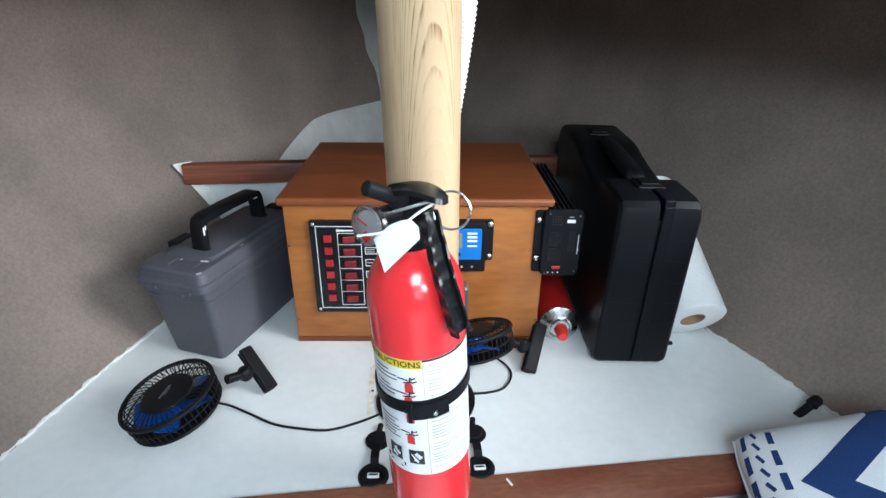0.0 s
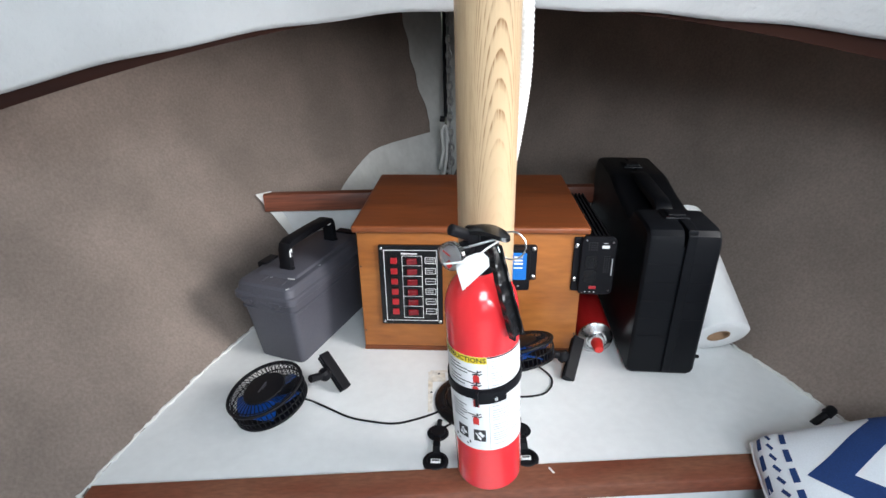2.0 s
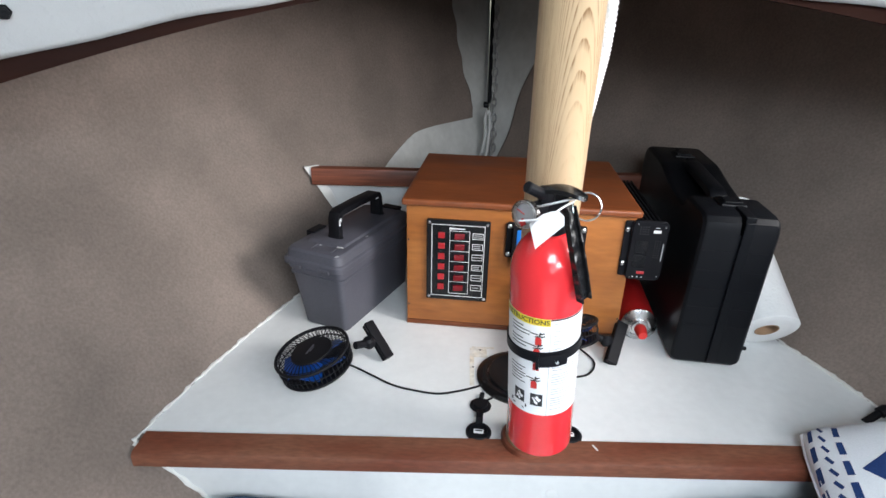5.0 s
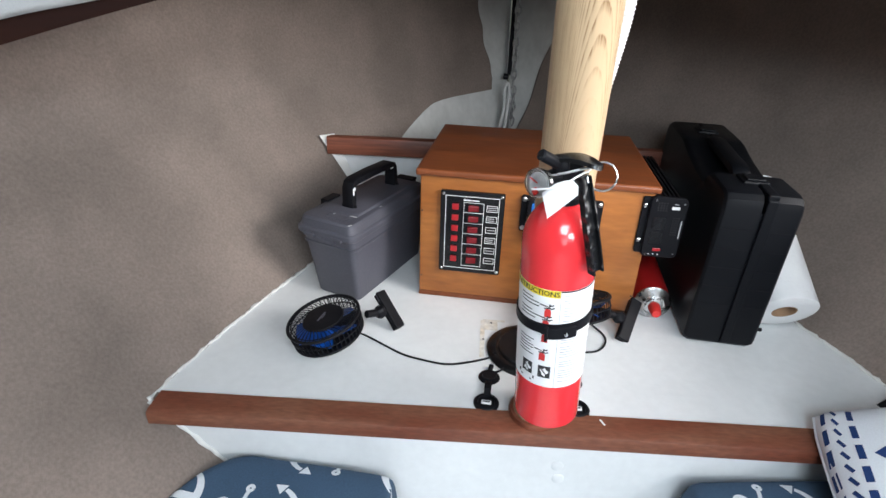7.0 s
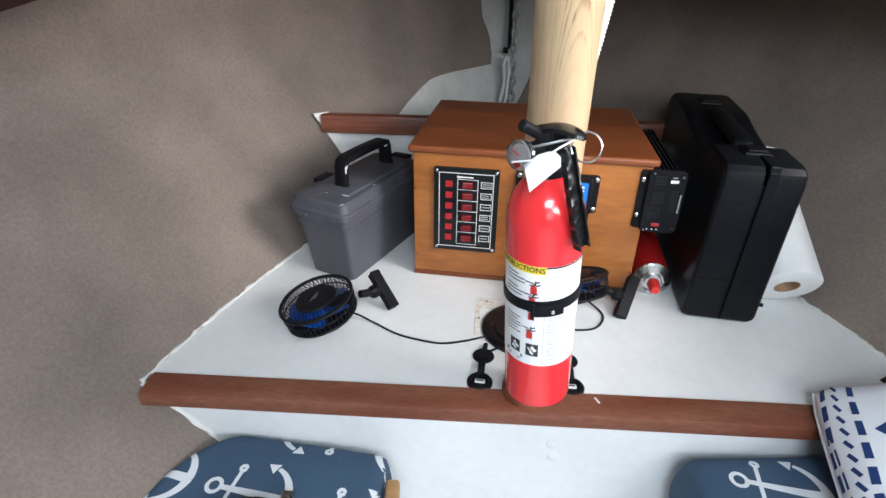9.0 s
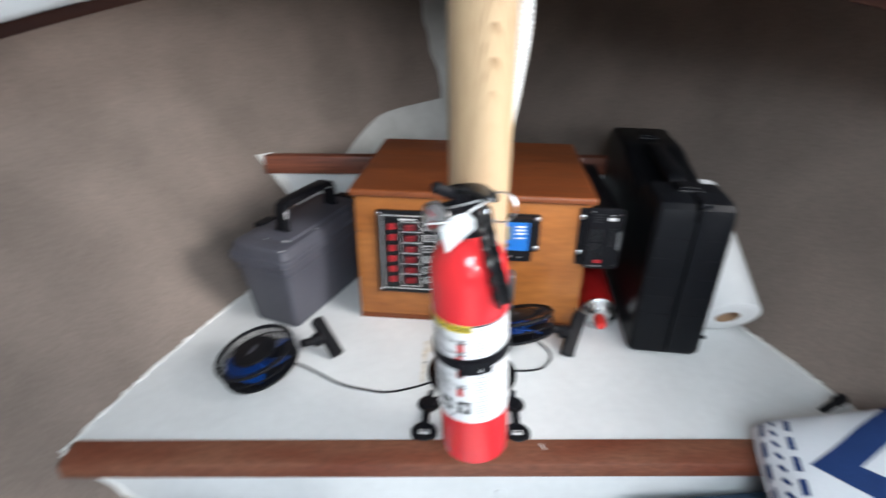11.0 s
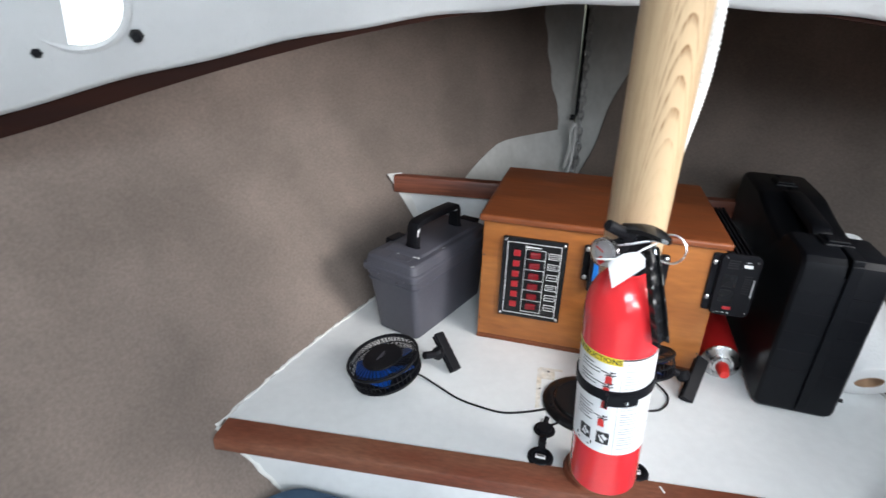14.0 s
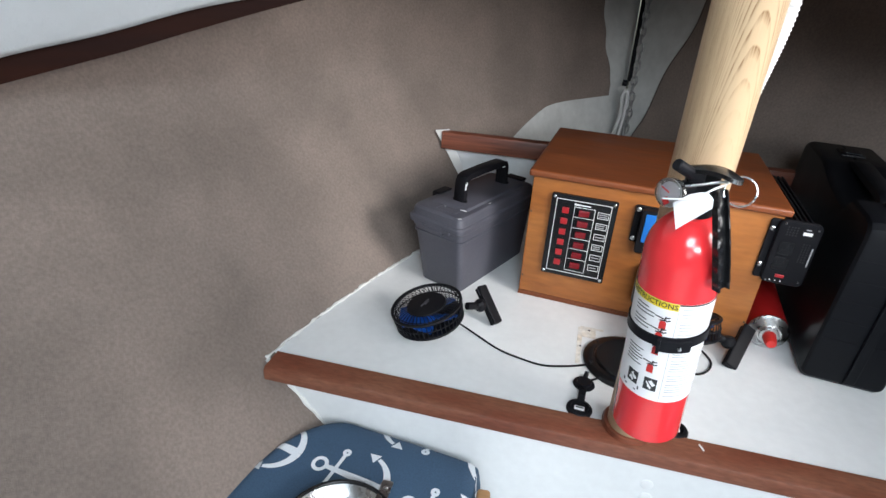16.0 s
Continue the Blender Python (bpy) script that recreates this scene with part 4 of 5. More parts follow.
# ---- paper towel roll ----
roll = thing("paper_towel_roll", Matrix.Translation((0.448, -0.004, 0.048)) @ pose(0, 0, 0, -58, 0, 6), "white paper towel roll lying against the hull", "paper towel")
part("paper", lathe_bm([(0.021, 0.0005), (0.054, 0.0), (0.056, 0.0015), (0.0565, 0.14), (0.056, 0.279), (0.054, 0.28), (0.021, 0.2795)], 48), TOWEL, roll, smooth=True)
part("core", lathe_bm([(0.0195, 0.0), (0.0212, 0.0), (0.0212, 0.28), (0.0195, 0.28), (0.0195, 0.0)], 32), CARD, roll, "brown cardboard core", smooth=True)

# ---- gas canister ----
can = thing("gas_canister", Matrix.Translation((0.2165, -0.024, 0.0338)) @ pose(0, 0, 0, -90, 0, -2), "red butane canister lying on its side", "gas canister")
part("can_body", lathe_bm([(0, 0.200), (0.030, 0.200), (0.0332, 0.197), (0.0332, 0.034), (0.0318, 0.030)], 40), CANRED, can, smooth=True)
part("shoulder", lathe_bm([(0.0318, 0.034), (0.0336, 0.032), (0.0336, 0.028), (0.030, 0.0255), (0.0225, 0.018), (0.020, 0.016), (0.0195, 0.0195), (0.0165, 0.0195), (0.0160, 0.013), (0.0135, 0.012), (0, 0.012)], 40), STEEL, can, "bare metal shoulder", smooth=True, angle=0.6)
part("cap", lathe_bm([(0, -0.013), (0.007, -0.013), (0.0090, -0.010), (0.0105, 0.004), (0.0115, 0.013), (0, 0.013)], 28), REDPLASTIC, can, "red nozzle cap", smooth=True)
part("print_band", join(*[strap_bm(0.06 + 0.02 * k, 0.004, 0.0333, 0, 150, 205, 12, 0.0003) for k in range(3)]), PAPER, can)


# ---- clip fans ----
def fan(m, label, clip_a, clip_b, neck):
    """Head with its face up round the local origin; the clip plate runs from clip_a to clip_b."""
    ob = thing("clip_fan", m, label, "fan", "clip fans")
    part("front_ring", join(tube_bm(ring_path((0, 0, 0.020), 0.0645, (0, 0, 1), 48), 0.0030, 8, closed=True), tube_bm(ring_path((0, 0, 0.021), 0.0585, (0, 0, 1), 48), 0.0010, 6, closed=True)), BLACK, ob, smooth=True, angle=3)
    cap = part("front_cap", lathe_bm([(0, 0.0245), (0.024, 0.0242), (0.036, 0.0225), (0.0375, 0.020), (0.0355, 0.0185), (0, 0.0195)], 32), BLACK, ob, smooth=True)
    # two thin grey bars across the cap
    part("cap_bars", join(box_bm(-0.003, -0.013, 0.0243, 0.0, 0.011, 0.0250), box_bm(0.0015, -0.006, 0.0243, 0.003, 0.006, 0.0250)), GREY, cap)
    for k in range(48):
        a = 2 * math.pi * k / 48
        p = [Vector((r * math.cos(a + s), r * math.sin(a + s), z)) for r, s, z in ((0.036, 0.0, 0.0215), (0.048, 0.16, 0.0235), (0.0640, 0.22, 0.0205), (0.0645, 0.22, 0.004), (0.062, 0.22, -0.012))]
        spoke = tube_bm(p, 0.0009, 4)
        part("spoke", spoke, BLACK, ob)
    part("back_ring", join(tube_bm(ring_path((0, 0, -0.012), 0.062, (0, 0, 1), 48), 0.0026, 8, closed=True), tube_bm(ring_path((0, 0, 0.004), 0.0645, (0, 0, 1), 48), 0.0012, 6, closed=True)), BLACK, ob, smooth=True, angle=3)
    part("back_shell", lathe_bm([(0, -0.026), (0.030, -0.026), (0.042, -0.021), (0.062, -0.0125), (0.060, -0.010), (0.040, -0.017), (0, -0.020)], 40), BLACK, ob, smooth=True)
    hub = part("hub", lathe_bm([(0, 0.012), (0.012, 0.012), (0.014, 0.009), (0.014, -0.010), (0, -0.010)], 24), BLADE, ob, smooth=True)
    for k in range(5):
        a0 = 2 * math.pi * k / 5
        rows_ = []
        for i in range(7):
            r = 0.013 + 0.0425 * i / 6
            w = 0.36 + 0.16 * math.sin(math.pi * i / 6)
            rows_.append([Vector((r * math.cos(a0 + d * w), r * math.sin(a0 + d * w), dz)) for d, dz in ((-1, 0.010), (0, 0.004), (1, -0.006), (1, -0.0072), (0, 0.0028), (-1, 0.0088))])
        part("blade", loft_bm(rows_), BLADE, ob, "blue fan blade", smooth=True)
    a, b, c = Vector(clip_a), Vector(clip_b), Vector(neck)
    mid_p = (a + b) / 2
    d = (b - a).normalized()
    n = (mid_p - c).normalized()
    n = (n - d * n.dot(d)).normalized()
    s = d.cross(n)
    M = Matrix((s, n, d)).transposed().to_4x4()
    M.translation = mid_p
    L = (b - a).length / 2
    part("neck", join(rod_bm(c, mid_p - n * 0.006, 0.0072), lathe_bm([(0, -0.011), (0.008, -0.010), (0.0115, -0.005), (0.0115, 0.005), (0.008, 0.010), (0, 0.011)], 20, Matrix.Translation(c + (mid_p - c) * 0.62))), BLACK, ob, "ball-jointed neck", smooth=True, angle=0.6)
    clip = part("clip", join(box_bm(-0.008, -0.010, -L, -0.001, 0.013, L, 0.003, m=M), box_bm(0.001, -0.009, -L, 0.007, 0.012, L * 0.94, 0.002, m=M), box_bm(-0.003, -0.007, -L * 0.15, 0.003, 0.007, L * 0.15, m=M)), BLACK, ob, "black spring clip")
    part("clip_pad", box_bm(-0.0016, -0.008, L * 0.55, 0.0016, 0.009, L * 0.95, 0.001, m=M), GREY, clip)
    return ob


def placed_fan(m, label, *places):
    """The clip's ends and the neck are given in the world."""
    back = m.inverted()
    return fan(m, label, *[back @ Vector(p) for p in places])


placed_fan(Matrix.Translation((-0.361, -0.202, 0.040)) @ pose(0, 0, 0, 10, -11, -16) @ Matrix.Scale(0.96, 4), "black clip fan with blue blades lying beside the grey box", (-0.251, -0.136, 0.006), (-0.298, -0.101, 0.056), (-0.304, -0.158, 0.044))
placed_fan(Matrix.Translation((0.062, -0.072, 0.047)) @ pose(0, 0, 0, -20, -10, 8), "black clip fan with blue blades before the wooden box", (0.149, -0.090, 0.004), (0.178, -0.016, 0.047), (0.118, -0.060, 0.040))


def cable(pts, r, label):
    ob = thing("cable", pose(0, 0, 0), label, "cable", "fan cables")
    part("wire", tube_bm(smooth_path(pts, 10), r, 8), BLACK, ob, smooth=True, angle=3)


cable([(-0.318, -0.176, 0.018), (-0.300, -0.170, 0.006), (-0.27, -0.182, 0.0025), (-0.229, -0.203, 0.0025), (-0.19, -0.212, 0.0025), (-0.15, -0.215, 0.0025), (-0.115, -0.203, 0.0025), (-0.087, -0.188, 0.0025), (-0.074, -0.180, 0.004)], 0.0018, "thin black fan cable curving across the shelf")
cable([(0.088, -0.062, 0.022), (0.103, -0.060, 0.008), (0.118, -0.072, 0.0025), (0.123, -0.091, 0.0025), (0.117, -0.113, 0.0025), (0.103, -0.130, 0.0025), (0.080, -0.138, 0.0025), (0.056, -0.142, 0.004)], 0.0018, "thin black fan cable looping on the shelf")
cable([(-0.052, -0.205, 0.004), (-0.060, -0.214, 0.003), (-0.068, -0.222, 0.004)], 0.0018, "short black cable between plate and socket")

# ---- black round deck plate ----
plate = thing("deck_plate", pose(-0.014, -0.150, 0.0), "black round inspection plate screwed to the shelf", "deck plate")
part("rim", lathe_bm([(0.056, 0.0), (0.0745, 0.0), (0.0745, 0.003), (0.072, 0.0055), (0.060, 0.008), (0.056, 0.0075)], 64), GLOSSBLACK, plate, smooth=True)
part("cover", lathe_bm([(0, 0.0095), (0.045, 0.0095), (0.053, 0.011), (0.0555, 0.009), (0.0555, 0.001), (0, 0.001)], 64), GLOSSBLACK, plate, smooth=True)
for k in range(6):
    a = radians(25 + 60 * k)
    part("screw", lathe_bm([(0, 0.0016), (0.002, 0.0014), (0.003, 0.0), (0, 0.0)], 12, pose(0.066 * math.cos(a), 0.066 * math.sin(a), 0.0066)), BLACK, plate, smooth=True)

patch = thing("bare_patch", pose(-0.077, -0.120, 0.0004, 0, 0, 4), "old bare wood outline with screw holes on the white shelf", "paint scar")
part("outline", join(box_bm(-0.022, 0.048, 0, 0.020, 0.054, 0.0004), box_bm(-0.026, -0.062, 0, -0.018, 0.050, 0.0004), box_bm(-0.018, 0.020, 0, 0.006, 0.047, 0.0003)), BAREWOOD, patch)
for x, y in ((-0.006, 0.043), (-0.020, -0.010)):
    part("screw_hole", rod_bm((x, y, 0.0002), (x, y, 0.0008), 0.0022, 10), INK, patch)


# ---- sockets with flip covers ----
def socket(m):
    ob = thing("usb_socket", m, "black round power socket with its rubber cover open", "power socket", "power sockets")
    base = part("bezel", lathe_bm([(0.0125, 0.0), (0.0195, 0.0), (0.0195, 0.003), (0.0175, 0.0055), (0.0135, 0.0060), (0.0125, 0.002), (0, 0.002)], 36), BLACK, ob, smooth=True, angle=0.6)
    part("usb_insert", join(box_bm(-0.0075, -0.0035, 0.0015, 0.0075, 0.0035, 0.0046, 0.0008)), PAPER, base)
    part("insert_slot", box_bm(-0.0055, -0.0012, 0.0046, 0.0055, 0.0012, 0.0050), INK, base)
    part("strap", loft_bm([[(x, y, z), (x + 0.011, y, z), (x + 0.011, y, z + 0.002), (x, y, z + 0.002)] for x, y, z in ((-0.0055, 0.014, 0.004), (-0.0055, 0.022, 0.009), (-0.0055, 0.032, 0.010), (-0.0055, 0.042, 0.005), (-0.0055, 0.048, 0.002))]), BLACK, ob)
    part("cover", join(lathe_bm([(0, 0.0075), (0.011, 0.0075), (0.012, 0.004), (0.0165, 0.0035), (0.0175, 0.0015), (0.0165, 0.0), (0, 0.0)], 32, pose(0, 0.060, 0.0)), rod_bm((0.0, 0.074, 0.001), (0.002, 0.086, 0.006), 0.004, 10)), BLACK, ob, "round rubber cover", smooth=True, angle=0.6)
    return ob


first = socket(pose(-0.078, -0.2935, 0.0, 0, 0, 0))
for x, y, a in ((0.058, -0.2815, 4),):
    copy_thing(first, pose(x, y, 0.0, 0, 0, a))

chip = thing("paint_chip", pose(0.093, -0.306, 0.0046, 0, 0, 30), "white paint flake lying on the teak strip", "paint flake")
part("flake", box_bm(-0.0014, -0.006, 0, 0.0014, 0.006, 0.0008, 0.0003), TAG, chip)

# ---- anchor chain at the stem ----
chain = thing("anchor_chain", BOAT, "galvanised chain hanging down the stem past a black rod", "chain")
for k in range(24):
    z = 0.72 - 0.0245 * k
    v = bow(z) - 0.085 - 0.01 * math.sin(k)
    oval = []
    for i in range(14):
        a = 2 * math.pi * i / 14
        w, h = 0.0085 * math.cos(a), 0.0165 * math.sin(a)
        oval.append(Vector((-0.004 + (w if k % 2 else 0.002 * math.sin(k)), v + (0 if k % 2 else w), z + h)))
    part("link", tube_bm(oval, 0.0032, 6, closed=True), GALV, chain, smooth=True, angle=3)
rod = thing("stem_rod", BOAT, "thin black rod standing along the stem", "rod")
part("shaft", rod_bm((-0.019, bow(0.30) - 0.07, 0.30), (-0.016, bow(0.72) - 0.07, 0.74), 0.007), BLACK, rod, smooth=True)
part("end_cap", rod_bm((-0.023, bow(0.30) - 0.085, 0.295), (-0.040, bow(0.30) - 0.085, 0.297), 0.010), BLACK, rod, smooth=True)
shackle = thing("chain_fitting", BOAT, "galvanised turnbuckle and white rope at the chain's end", "chain fitting")
part("turnbuckle", join(rod_bm((-0.036, 0.935, 0.10), (-0.026, 0.950, 0.27), 0.006), rod_bm((-0.008, 0.935, 0.10), (-0.012, 0.950, 0.24), 0.006), rod_bm((-0.038, 0.938, 0.12), (-0.006, 0.938, 0.12), 0.007), rod_bm((-0.034, 0.942, 0.20), (-0.006, 0.942, 0.20), 0.006)), GALV, shackle, smooth=True)
part("rope", tube_bm(smooth_path([(-0.045, 0.925, 0.13), (-0.032, 0.920, 0.20), (-0.036, 0.920, 0.26), (-0.024, 0.925, 0.28), (-0.020, 0.925, 0.22), (-0.030, 0.92, 0.12), (-0.07, 0.90, 0.09), (-0.11, 0.87, 0.07)], 8), 0.0055, 8), HOSE, shackle, "white rope loop", smooth=True, angle=3)

# ---- soft things ----
def pillow_point(w, l, thick, x, y, taper=0.0):
    s, t = x / w, y / l
    e = (max(0.0, 1 - (2 * s - 1) ** 4) * max(0.0, 1 - (2 * t - 1) ** 4)) ** 0.5
    u, v = 2 * s - 1, 2 * t - 1
    # rounded corners, and a crushed forward end narrower than the rest
    px, py = w * (0.5 + 0.5 * u * (1 - 0.06 * v ** 8)), l * (0.5 + 0.5 * v * (1 - 0.035 * u ** 8))
    k = min(1.0, t / 0.5)
    px *= 1 + taper * ((k * k * (3 - 2 * k)) * 1.7 - 1)
    crease = 0.005 * noise.noise((x * 14, y * 9, w)) + 0.004 * math.sin(x * 70 + 11 * t) * max(0.0, 1 - e * 1.25)
    return Vector((px, py, thick * 0.5 * e + crease * min(1.0, e * 2)))


def pillow_bm(w, l, thick, n, m, taper):
    """Puffed cushion over 0..w, 0..l."""
    nx, ny = int(w / n), int(l / n)
    bm = bmesh.new()
    top, bot = [], []
    for j in range(ny + 1):
        ra, rb = [], []
        for i in range(nx + 1):
            p = pillow_point(w, l, thick, w * i / nx, l * j / ny, taper)
            ra.append(bm.verts.new(p))
            rb.append(ra[-1] if i in (0, nx) or j in (0, ny) else bm.verts.new((p.x, p.y, -p.z)))
        top.append(ra)
        bot.append(rb)
    for j in range(ny):
        for i in range(nx):
            bm.faces.new((top[j][i], top[j][i + 1], top[j + 1][i + 1], top[j + 1][i]))
            if 0 < i < nx - 1 or 0 < j < ny - 1:
                q = list(dict.fromkeys((bot[j][i], bot[j + 1][i], bot[j + 1][i + 1], bot[j][i + 1])))
                bm.faces.new(q)
    bm.transform(m)
    return bm


def stroke(bm, surface, pts, half, step=0.004, lift=0.0007):
    """A printed line of half-width half (one number, or one at each end) laid on a surface."""
    h0, h1 = half if isinstance(half, tuple) else (half, half)
    p = [Vector((*q, 0)) for q in pts]
    out = []
    total = sum((b - a).length for a, b in zip(p, p[1:]))
    run = 0.0
    for k, (a, b) in enumerate(zip(p, p[1:])):
        n = max(1, int((b - a).length / step))
        for q in range(n + (k == len(p) - 2)):
            out.append((a.lerp(b, q / n), (run + (b - a).length * q / n) / total))
        run += (b - a).length
    rows = []
    for k, (c, f) in enumerate(out):
        d0 = (c - out[k - 1][0]).normalized() if k else (out[1][0] - c).normalized()
        d1 = (out[k + 1][0] - c).normalized() if k < len(out) - 1 else d0
        n0, n1 = Vector((-d0.y, d0.x, 0)), Vector((-d1.y, d1.x, 0))
        mit = (n0 + n1).normalized() if (n0 + n1).length > 1e-6 else n0
        mit = mit / max(0.35, mit.dot(n0))
        h = h0 + (h1 - h0) * f
        rows.append([c + mit * h * (2 * q / (across_n - 1) - 1) for across_n in (max(2, int(2 * max(h0, h1) / step) + 1),) for q in range(across_n)])
    grid = [[bm.verts.new(surface(v.x, v.y) + Vector((0, 0, lift))) for v in row] for row in rows]
    for a, b in zip(grid, grid[1:]):
        for q in range(len(a) - 1):
            bm.faces.new((a[q], a[q + 1], b[q + 1], b[q]))


def seam_path(w, l, thick, m, taper):
    n = 14
    pts = [(w * k / n, 0.0) for k in range(n)] + [(w, l * k / n) for k in range(n)] + [(w - w * k / n, l) for k in range(n)] + [(0.0, l - l * k / n) for k in range(n)]
    return [m @ pillow_point(w, l, thick, x, y, taper) for x, y in pts]


def frame_at(o, a, b):
    a, b = Vector(a).normalized(), Vector(b)
    b = (b - a * b.dot(a)).normalized()
    m = Matrix((a, b, a.cross(b))).transposed().to_4x4()
    m.translation = o
    return m


BACK = Matrix.Diagonal((1, 1, -1, 1))


def throw_pillow(m, w, l, thick, label, cloth, ink, draw, taper=0.0):
    ob = thing("throw_pillow", pose(0, 0, 0), label, "pillow", "throw pillows")
    part("cover", pillow_bm(w, l, thick, 0.005, m @ BACK, taper), cloth, ob, smooth=True, angle=3)
    bm = bmesh.new()
    draw(bm, lambda x, y: pillow_point(w, l, thick, min(max(x, 0.001), w - 0.001), min(max(y, 0.001), l - 0.001), taper))
    bm.transform(m @ BACK)
    part("printed_pattern", bm, ink, ob, "printed lines on the cover", smooth=True, angle=3)
    part("piping", tube_bm(seam_path(w, l, thick, m @ BACK, taper), 0.0024, 6, closed=True), cloth, ob, smooth=True, angle=3)
    return ob


def zigzag_print(bm, f):
    for k in range(14):
        y = 0.006 + 0.031 * k
        stroke(bm, f, [(max(0.005, 0.015 - 0.1 * y), y), (max(0.005, 0.013 - 0.1 * y), min(y + 0.022, 0.435))], 0.0036)
        stroke(bm, f, [(max(0.030, 0.055 - 0.15 * y), y + 0.004), (max(0.030, 0.052 - 0.15 * y), min(y + 0.025, 0.435))], 0.0044)
        if y > 0.05:
            stroke(bm, f, [(max(0.185, 0.287 - 0.43 * y), y), (max(0.185, 0.279 - 0.43 * y), min(y + 0.022, 0.435))], 0.0032)
    for k in range(24):
        y = 0.006 + 0.0178 * k
        stroke(bm, f, [(max(0.016, 0.028 - 0.085 * y), y), (max(0.022, 0.034 - 0.085 * y), y + 0.012)], 0.0024)
        stroke(bm, f, [(max(0.168, 0.257 - 0.36 * y), y + 0.002), (max(0.168, 0.253 - 0.36 * y), y + 0.0125)], 0.0048)
    stroke(bm, f, [(0.196, 0.003), (0.226, 0.013), (0.084, 0.090), (0.154, 0.167), (0.066, 0.245), (0.150, 0.322), (0.070, 0.400)], 0.0165)


def leaf_print(bm, f):
    w = 0.0013
    for k in range(-5, 7):
        x, y = 0.212 - 0.0262 * k, 0.041 + 0.003 * k + 0.0005 * max(k, 0) ** 2
        s = 1 - 0.06 * max(0, k - 3) ** 2
        stroke(bm, f, [(x - 0.058 * s, y - 0.018 * s), (x, y), (x - 0.040 * s, y + (0.038 + 0.003 * max(k, 0)) * s)], w)
    for x0, y0, c in ((0.182, 0.094, 2.9), (0.176, 0.111, 2.7)):
        stroke(bm, f, [(x, y0 + c * (x0 - x) ** 2) for x in (0.05 + 0.012 * q for q in range(25))], w)
    for r in (0.034, 0.022):
        stroke(bm, f, [(0.066 - r * math.cos(radians(a)), 0.038 - r * math.sin(radians(a))) for a in range(-10, 90, 10)], w)
    for k in range(-4, 4):
        x, y = 0.108 - 0.0222 * k, 0.149 + 0.010 * k
        stroke(bm, f, [(x, y), (x + 0.040, y + 0.010), (x + 0.082, y + 0.014)], w)
    for k in range(8):
        x, y = 0.081 + 0.021 * k, 0.191 + 0.014 * k
        for d in (0.0, 0.016):
            stroke(bm, f, [(x - 0.021 - d * 0.6, y - 0.007 + d), (x - d * 0.6, y + d), (x - 0.018 - d * 0.4, y + 0.025 + d * 0.6)], w)


throw_pillow(frame_at((0.389, -0.252, 0.023), (0.205, -0.035, 0.090), (0.10, -0.36, -0.035)), 0.268, 0.44, 0.085, "white throw pillow with navy zigzag and dashed borders", WHITEFABRIC, NAVYFABRIC, zigzag_print, 0.19)
throw_pillow(frame_at((0.592, -0.258, 0.068), (0.23, -0.02, 0.125), (0.20, -0.42, 0.02)), 0.40, 0.42, 0.10, "navy throw pillow with white leaf lines leaning on the hull", NAVYFABRIC, WHITEFABRIC, leaf_print)


def anchor_print(bm, f, px, py, ang, s):
    c, d = math.cos(radians(ang)), math.sin(radians(ang))

    def at(pts):
        return [(px + (a * c - b * d) * s, py + (a * d + b * c) * s) for a, b in pts]

    stroke(bm, f, at([(-0.38, 0), (0.44, 0)]), (0.030 * s, 0.060 * s))
    stroke(bm, f, at([(-0.47 + 0.085 * math.cos(radians(q)), 0.085 * math.sin(radians(q))) for q in range(0, 361, 20)]), 0.024 * s)
    stroke(bm, f, at([(-0.25, -0.27), (-0.25, 0.27)]), 0.024 * s)
    for e in (-1, 1):
        stroke(bm, f, at([(-0.25 + 0.035 * math.cos(radians(q)), e * 0.28 + 0.035 * math.sin(radians(q))) for q in range(0, 361, 30)]), 0.022 * s)
        stroke(bm, f, at([(0.06 + 0.38 * math.cos(radians(q)), e * 0.38 * math.sin(radians(q))) for q in range(0, 78, 6)]), (0.056 * s, 0.024 * s))
        stroke(bm, f, at([(0.155, e * 0.355), (0.03, e * 0.400)]), (0.074 * s, 0.003 * s))


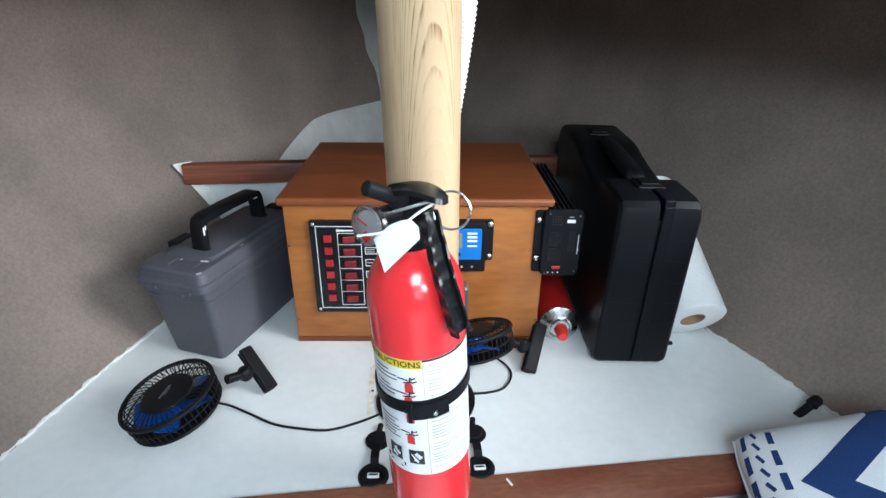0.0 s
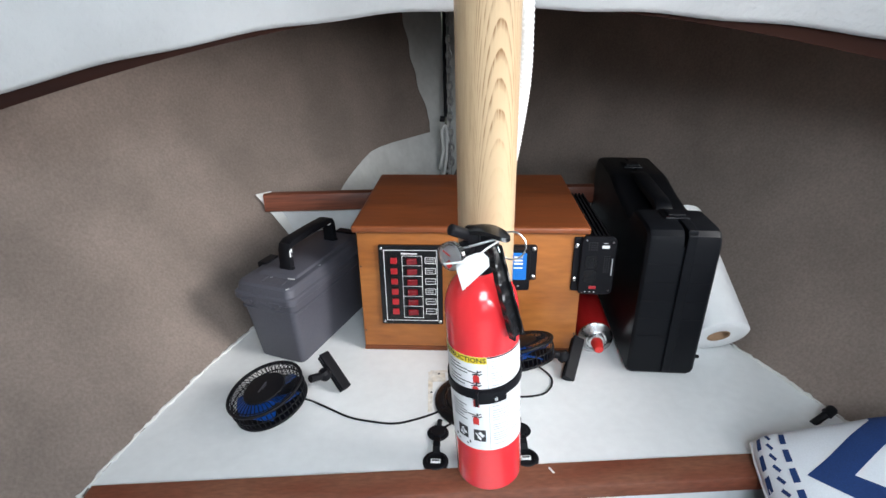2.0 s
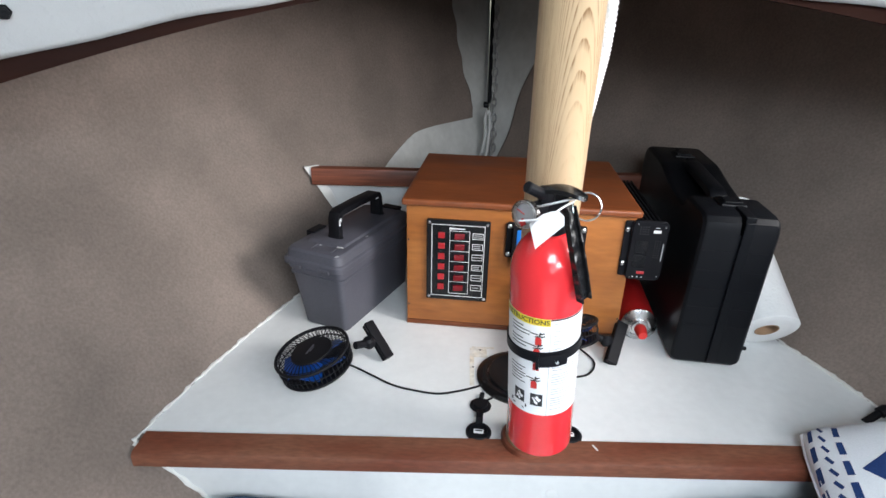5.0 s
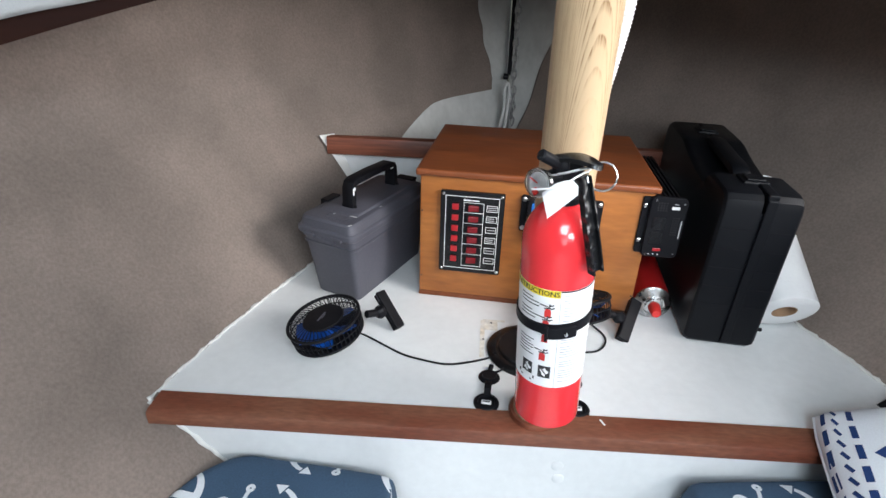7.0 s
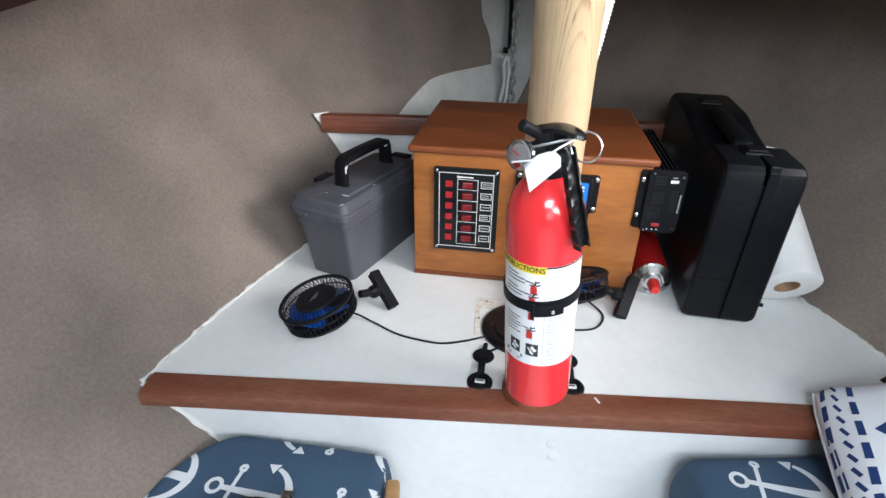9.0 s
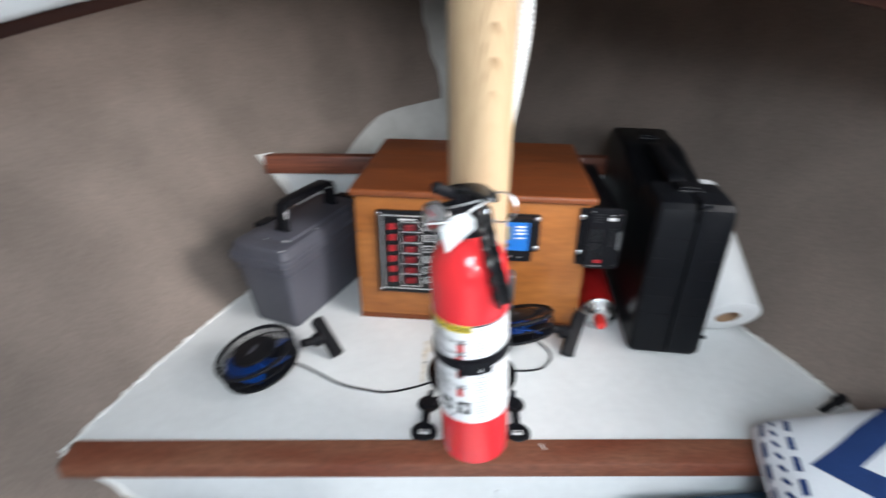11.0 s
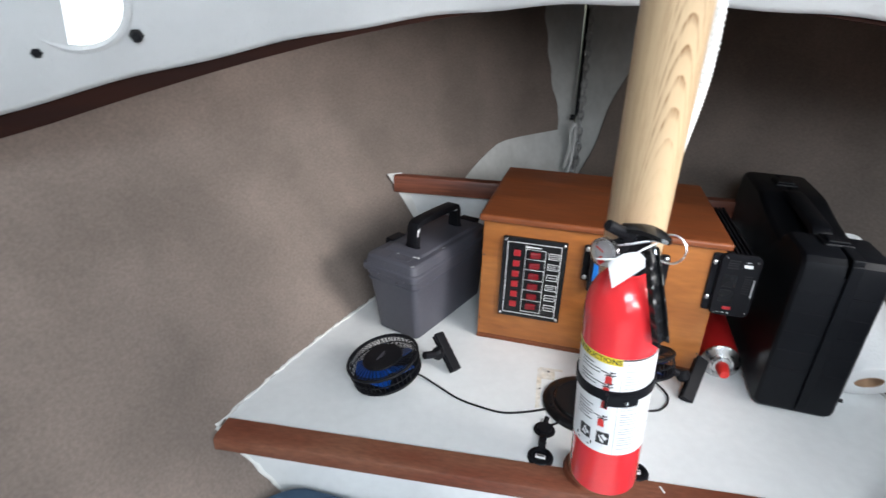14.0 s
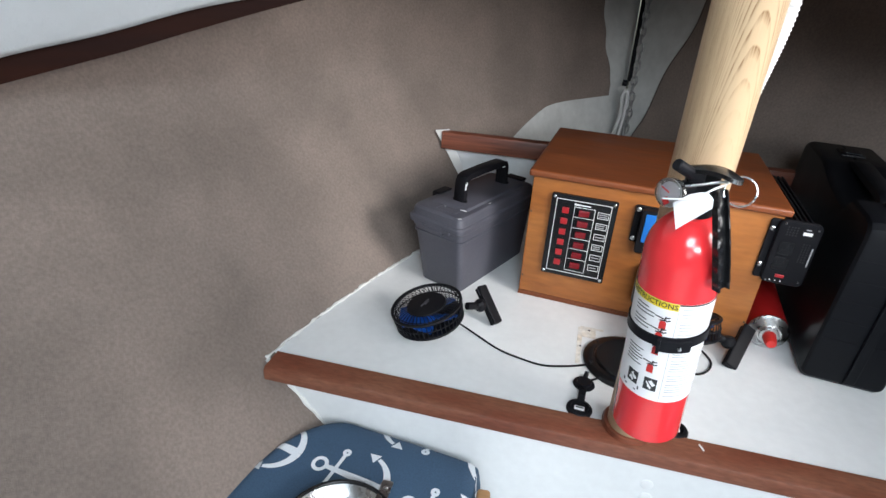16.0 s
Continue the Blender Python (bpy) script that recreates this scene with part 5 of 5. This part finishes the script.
def berth_cushion(left, right, v0, high, toward, label, first):
    """left, right: u of the sides at v0 and at 0.62 m aft of it; toward: the side that faces the middle of the boat."""
    ob = thing("berth_cushion", BOAT, label, "berth cushion", "berth cushions")
    L, H = 0.62, 0.100

    def side(k, v):
        return k[0] + (k[1] - k[0]) * (v0 - v) / L

    def front(u):
        """The forward edge runs aft towards the middle and rounds off at the hull."""
        a, b = side(left, v0), side(right, v0)
        s = (u - a) / (b - a) if toward > 0 else (b - u) / (b - a)
        return v0 - 0.030 * s - 0.055 * max(0.0, 1 - s / 0.28) ** 2

    def top(u, v):
        """Where the cloth lies; past an edge it runs down that face."""
        a, b = side(left, v) + 0.001, side(right, v) - 0.001
        cu = min(max(u, a), b)
        cv = min(v, front(cu) - 0.001)
        down = min(H, math.hypot(u - cu, v - cv))
        es, et = min(cu - a, b - cu), front(cu) - cv
        drop = sum(d * (1 - math.sqrt(max(0.0, 1 - (1 - e / w) ** 2))) for e, w, d in ((es, 0.022, 0.012), (et, 0.030, 0.012)) if e < w)
        bulge = 0.006 * math.sin(math.pi * down / H)
        du = (bulge if u > cu else -bulge) if abs(u - cu) > 1e-4 else 0.0
        return Vector((cu + du, cv + (bulge if v - cv > 0.002 else 0.0), high - drop - down + 0.004 * noise.noise((cu * 9, cv * 9, 3)) - 0.014 * (v0 - cv)))

    nx, ny = 90, 90
    bm = bmesh.new()
    rows = []
    for j in range(-6, ny + 1):
        row = []
        for i in range(-6, nx + 7):
            s = min(max(i, 0), nx) / nx
            s = s - 0.06 * math.sin(2 * math.pi * s) / (2 * math.pi) * 8
            u = side(left, v0) + (side(right, v0) - side(left, v0)) * s
            v = front(u) - L * (max(j, 0) / ny) ** 1.5 + H * max(0, -j) / 6
            w = min(v, front(u))
            u = side(left, w) + (side(right, w) - side(left, w)) * s + H * (min(i, 0) + max(0, i - nx)) / 6
            row.append(bm.verts.new(top(u, v)))
        rows.append(row)
    for a, b in zip(rows, rows[1:]):
        for i in range(len(a) - 1):
            bm.faces.new((a[i], a[i + 1], b[i + 1], b[i]))
    part("cover", bm, SLATEFABRIC, ob, smooth=True, angle=3)
    bm = bmesh.new()
    for j in range(-1, 4):
        for i in range(-3, 6):
            u, v = first[0] + 0.147 * i - 0.068 * j, first[1] - 0.029 * i - 0.113 * j
            if side(left, v) - 0.03 < u < side(right, v) + 0.05 and v < front(u) + 0.05:
                anchor_print(bm, top, u, v, 169 if j % 2 else -11, 0.119)
    part("printed_pattern", bm, WHITEFABRIC, ob, "white printed anchor pattern", smooth=True, angle=3)
    return ob


berth_cushion((-0.535, -0.69), (-0.241, -0.234), -0.322, -0.080, 1, "slate blue berth cushion printed with white anchors", (-0.417, -0.434))
berth_cushion((0.188, 0.185), (0.53, 0.70), -0.322, -0.052, -1, "slate blue anchor-print berth cushion under the pillow", (0.30, -0.40))

# ---- things on the berth ----
knob = thing("black_knob", Matrix.Translation((0.556, -0.176, 0.012)) @ pose(0, 0, 0, 0, 60, 20), "small black plastic knob at the shelf corner", "knob")
part("grip", lathe_bm([(0, 0.016), (0.006, 0.0155), (0.0085, 0.012), (0.0085, 0.004), (0.009, 0.0), (0.006, -0.002), (0.006, -0.03), (0, -0.03)], 20), BLACK, knob, smooth=True)
pan = thing("chrome_bowl", BOAT @ Matrix.Translation((-0.395, -0.534, -0.082)), "shiny metal dish with a black rim lying on the cushion", "dish")
part("bowl", lathe_bm([(0, 0.004), (0.050, 0.004), (0.066, 0.012), (0.074, 0.024), (0.0755, 0.024), (0.068, 0.010), (0.051, 0.0), (0, 0.0)], 48), STEEL, pan, smooth=True)
part("rim", tube_bm(ring_path((0, 0, 0.0255), 0.0755, (0, 0, 1), 48), 0.0030, 8, closed=True), GLOSSBLACK, pan, "black rim", smooth=True, angle=3)
part("bracket", join(box_bm(0.030, 0.058, 0.0245, 0.046, 0.090, 0.0275, 0.001), rod_bm((0.038, 0.080, 0.0270), (0.038, 0.080, 0.0284), 0.0035)), STEEL, pan, "steel hanging tab")
peg = thing("wooden_handle", BOAT @ Matrix.Translation((-0.225, -0.425, -0.095)) @ pose(0, 0, 0, 0, 0, 4), "tan wooden tool handle beside the cushion", "handle")
part("stick", box_bm(-0.010, -0.12, -0.012, 0.010, 0.03, 0.012, 0.005, 3), TANWOOD, peg, smooth=True)
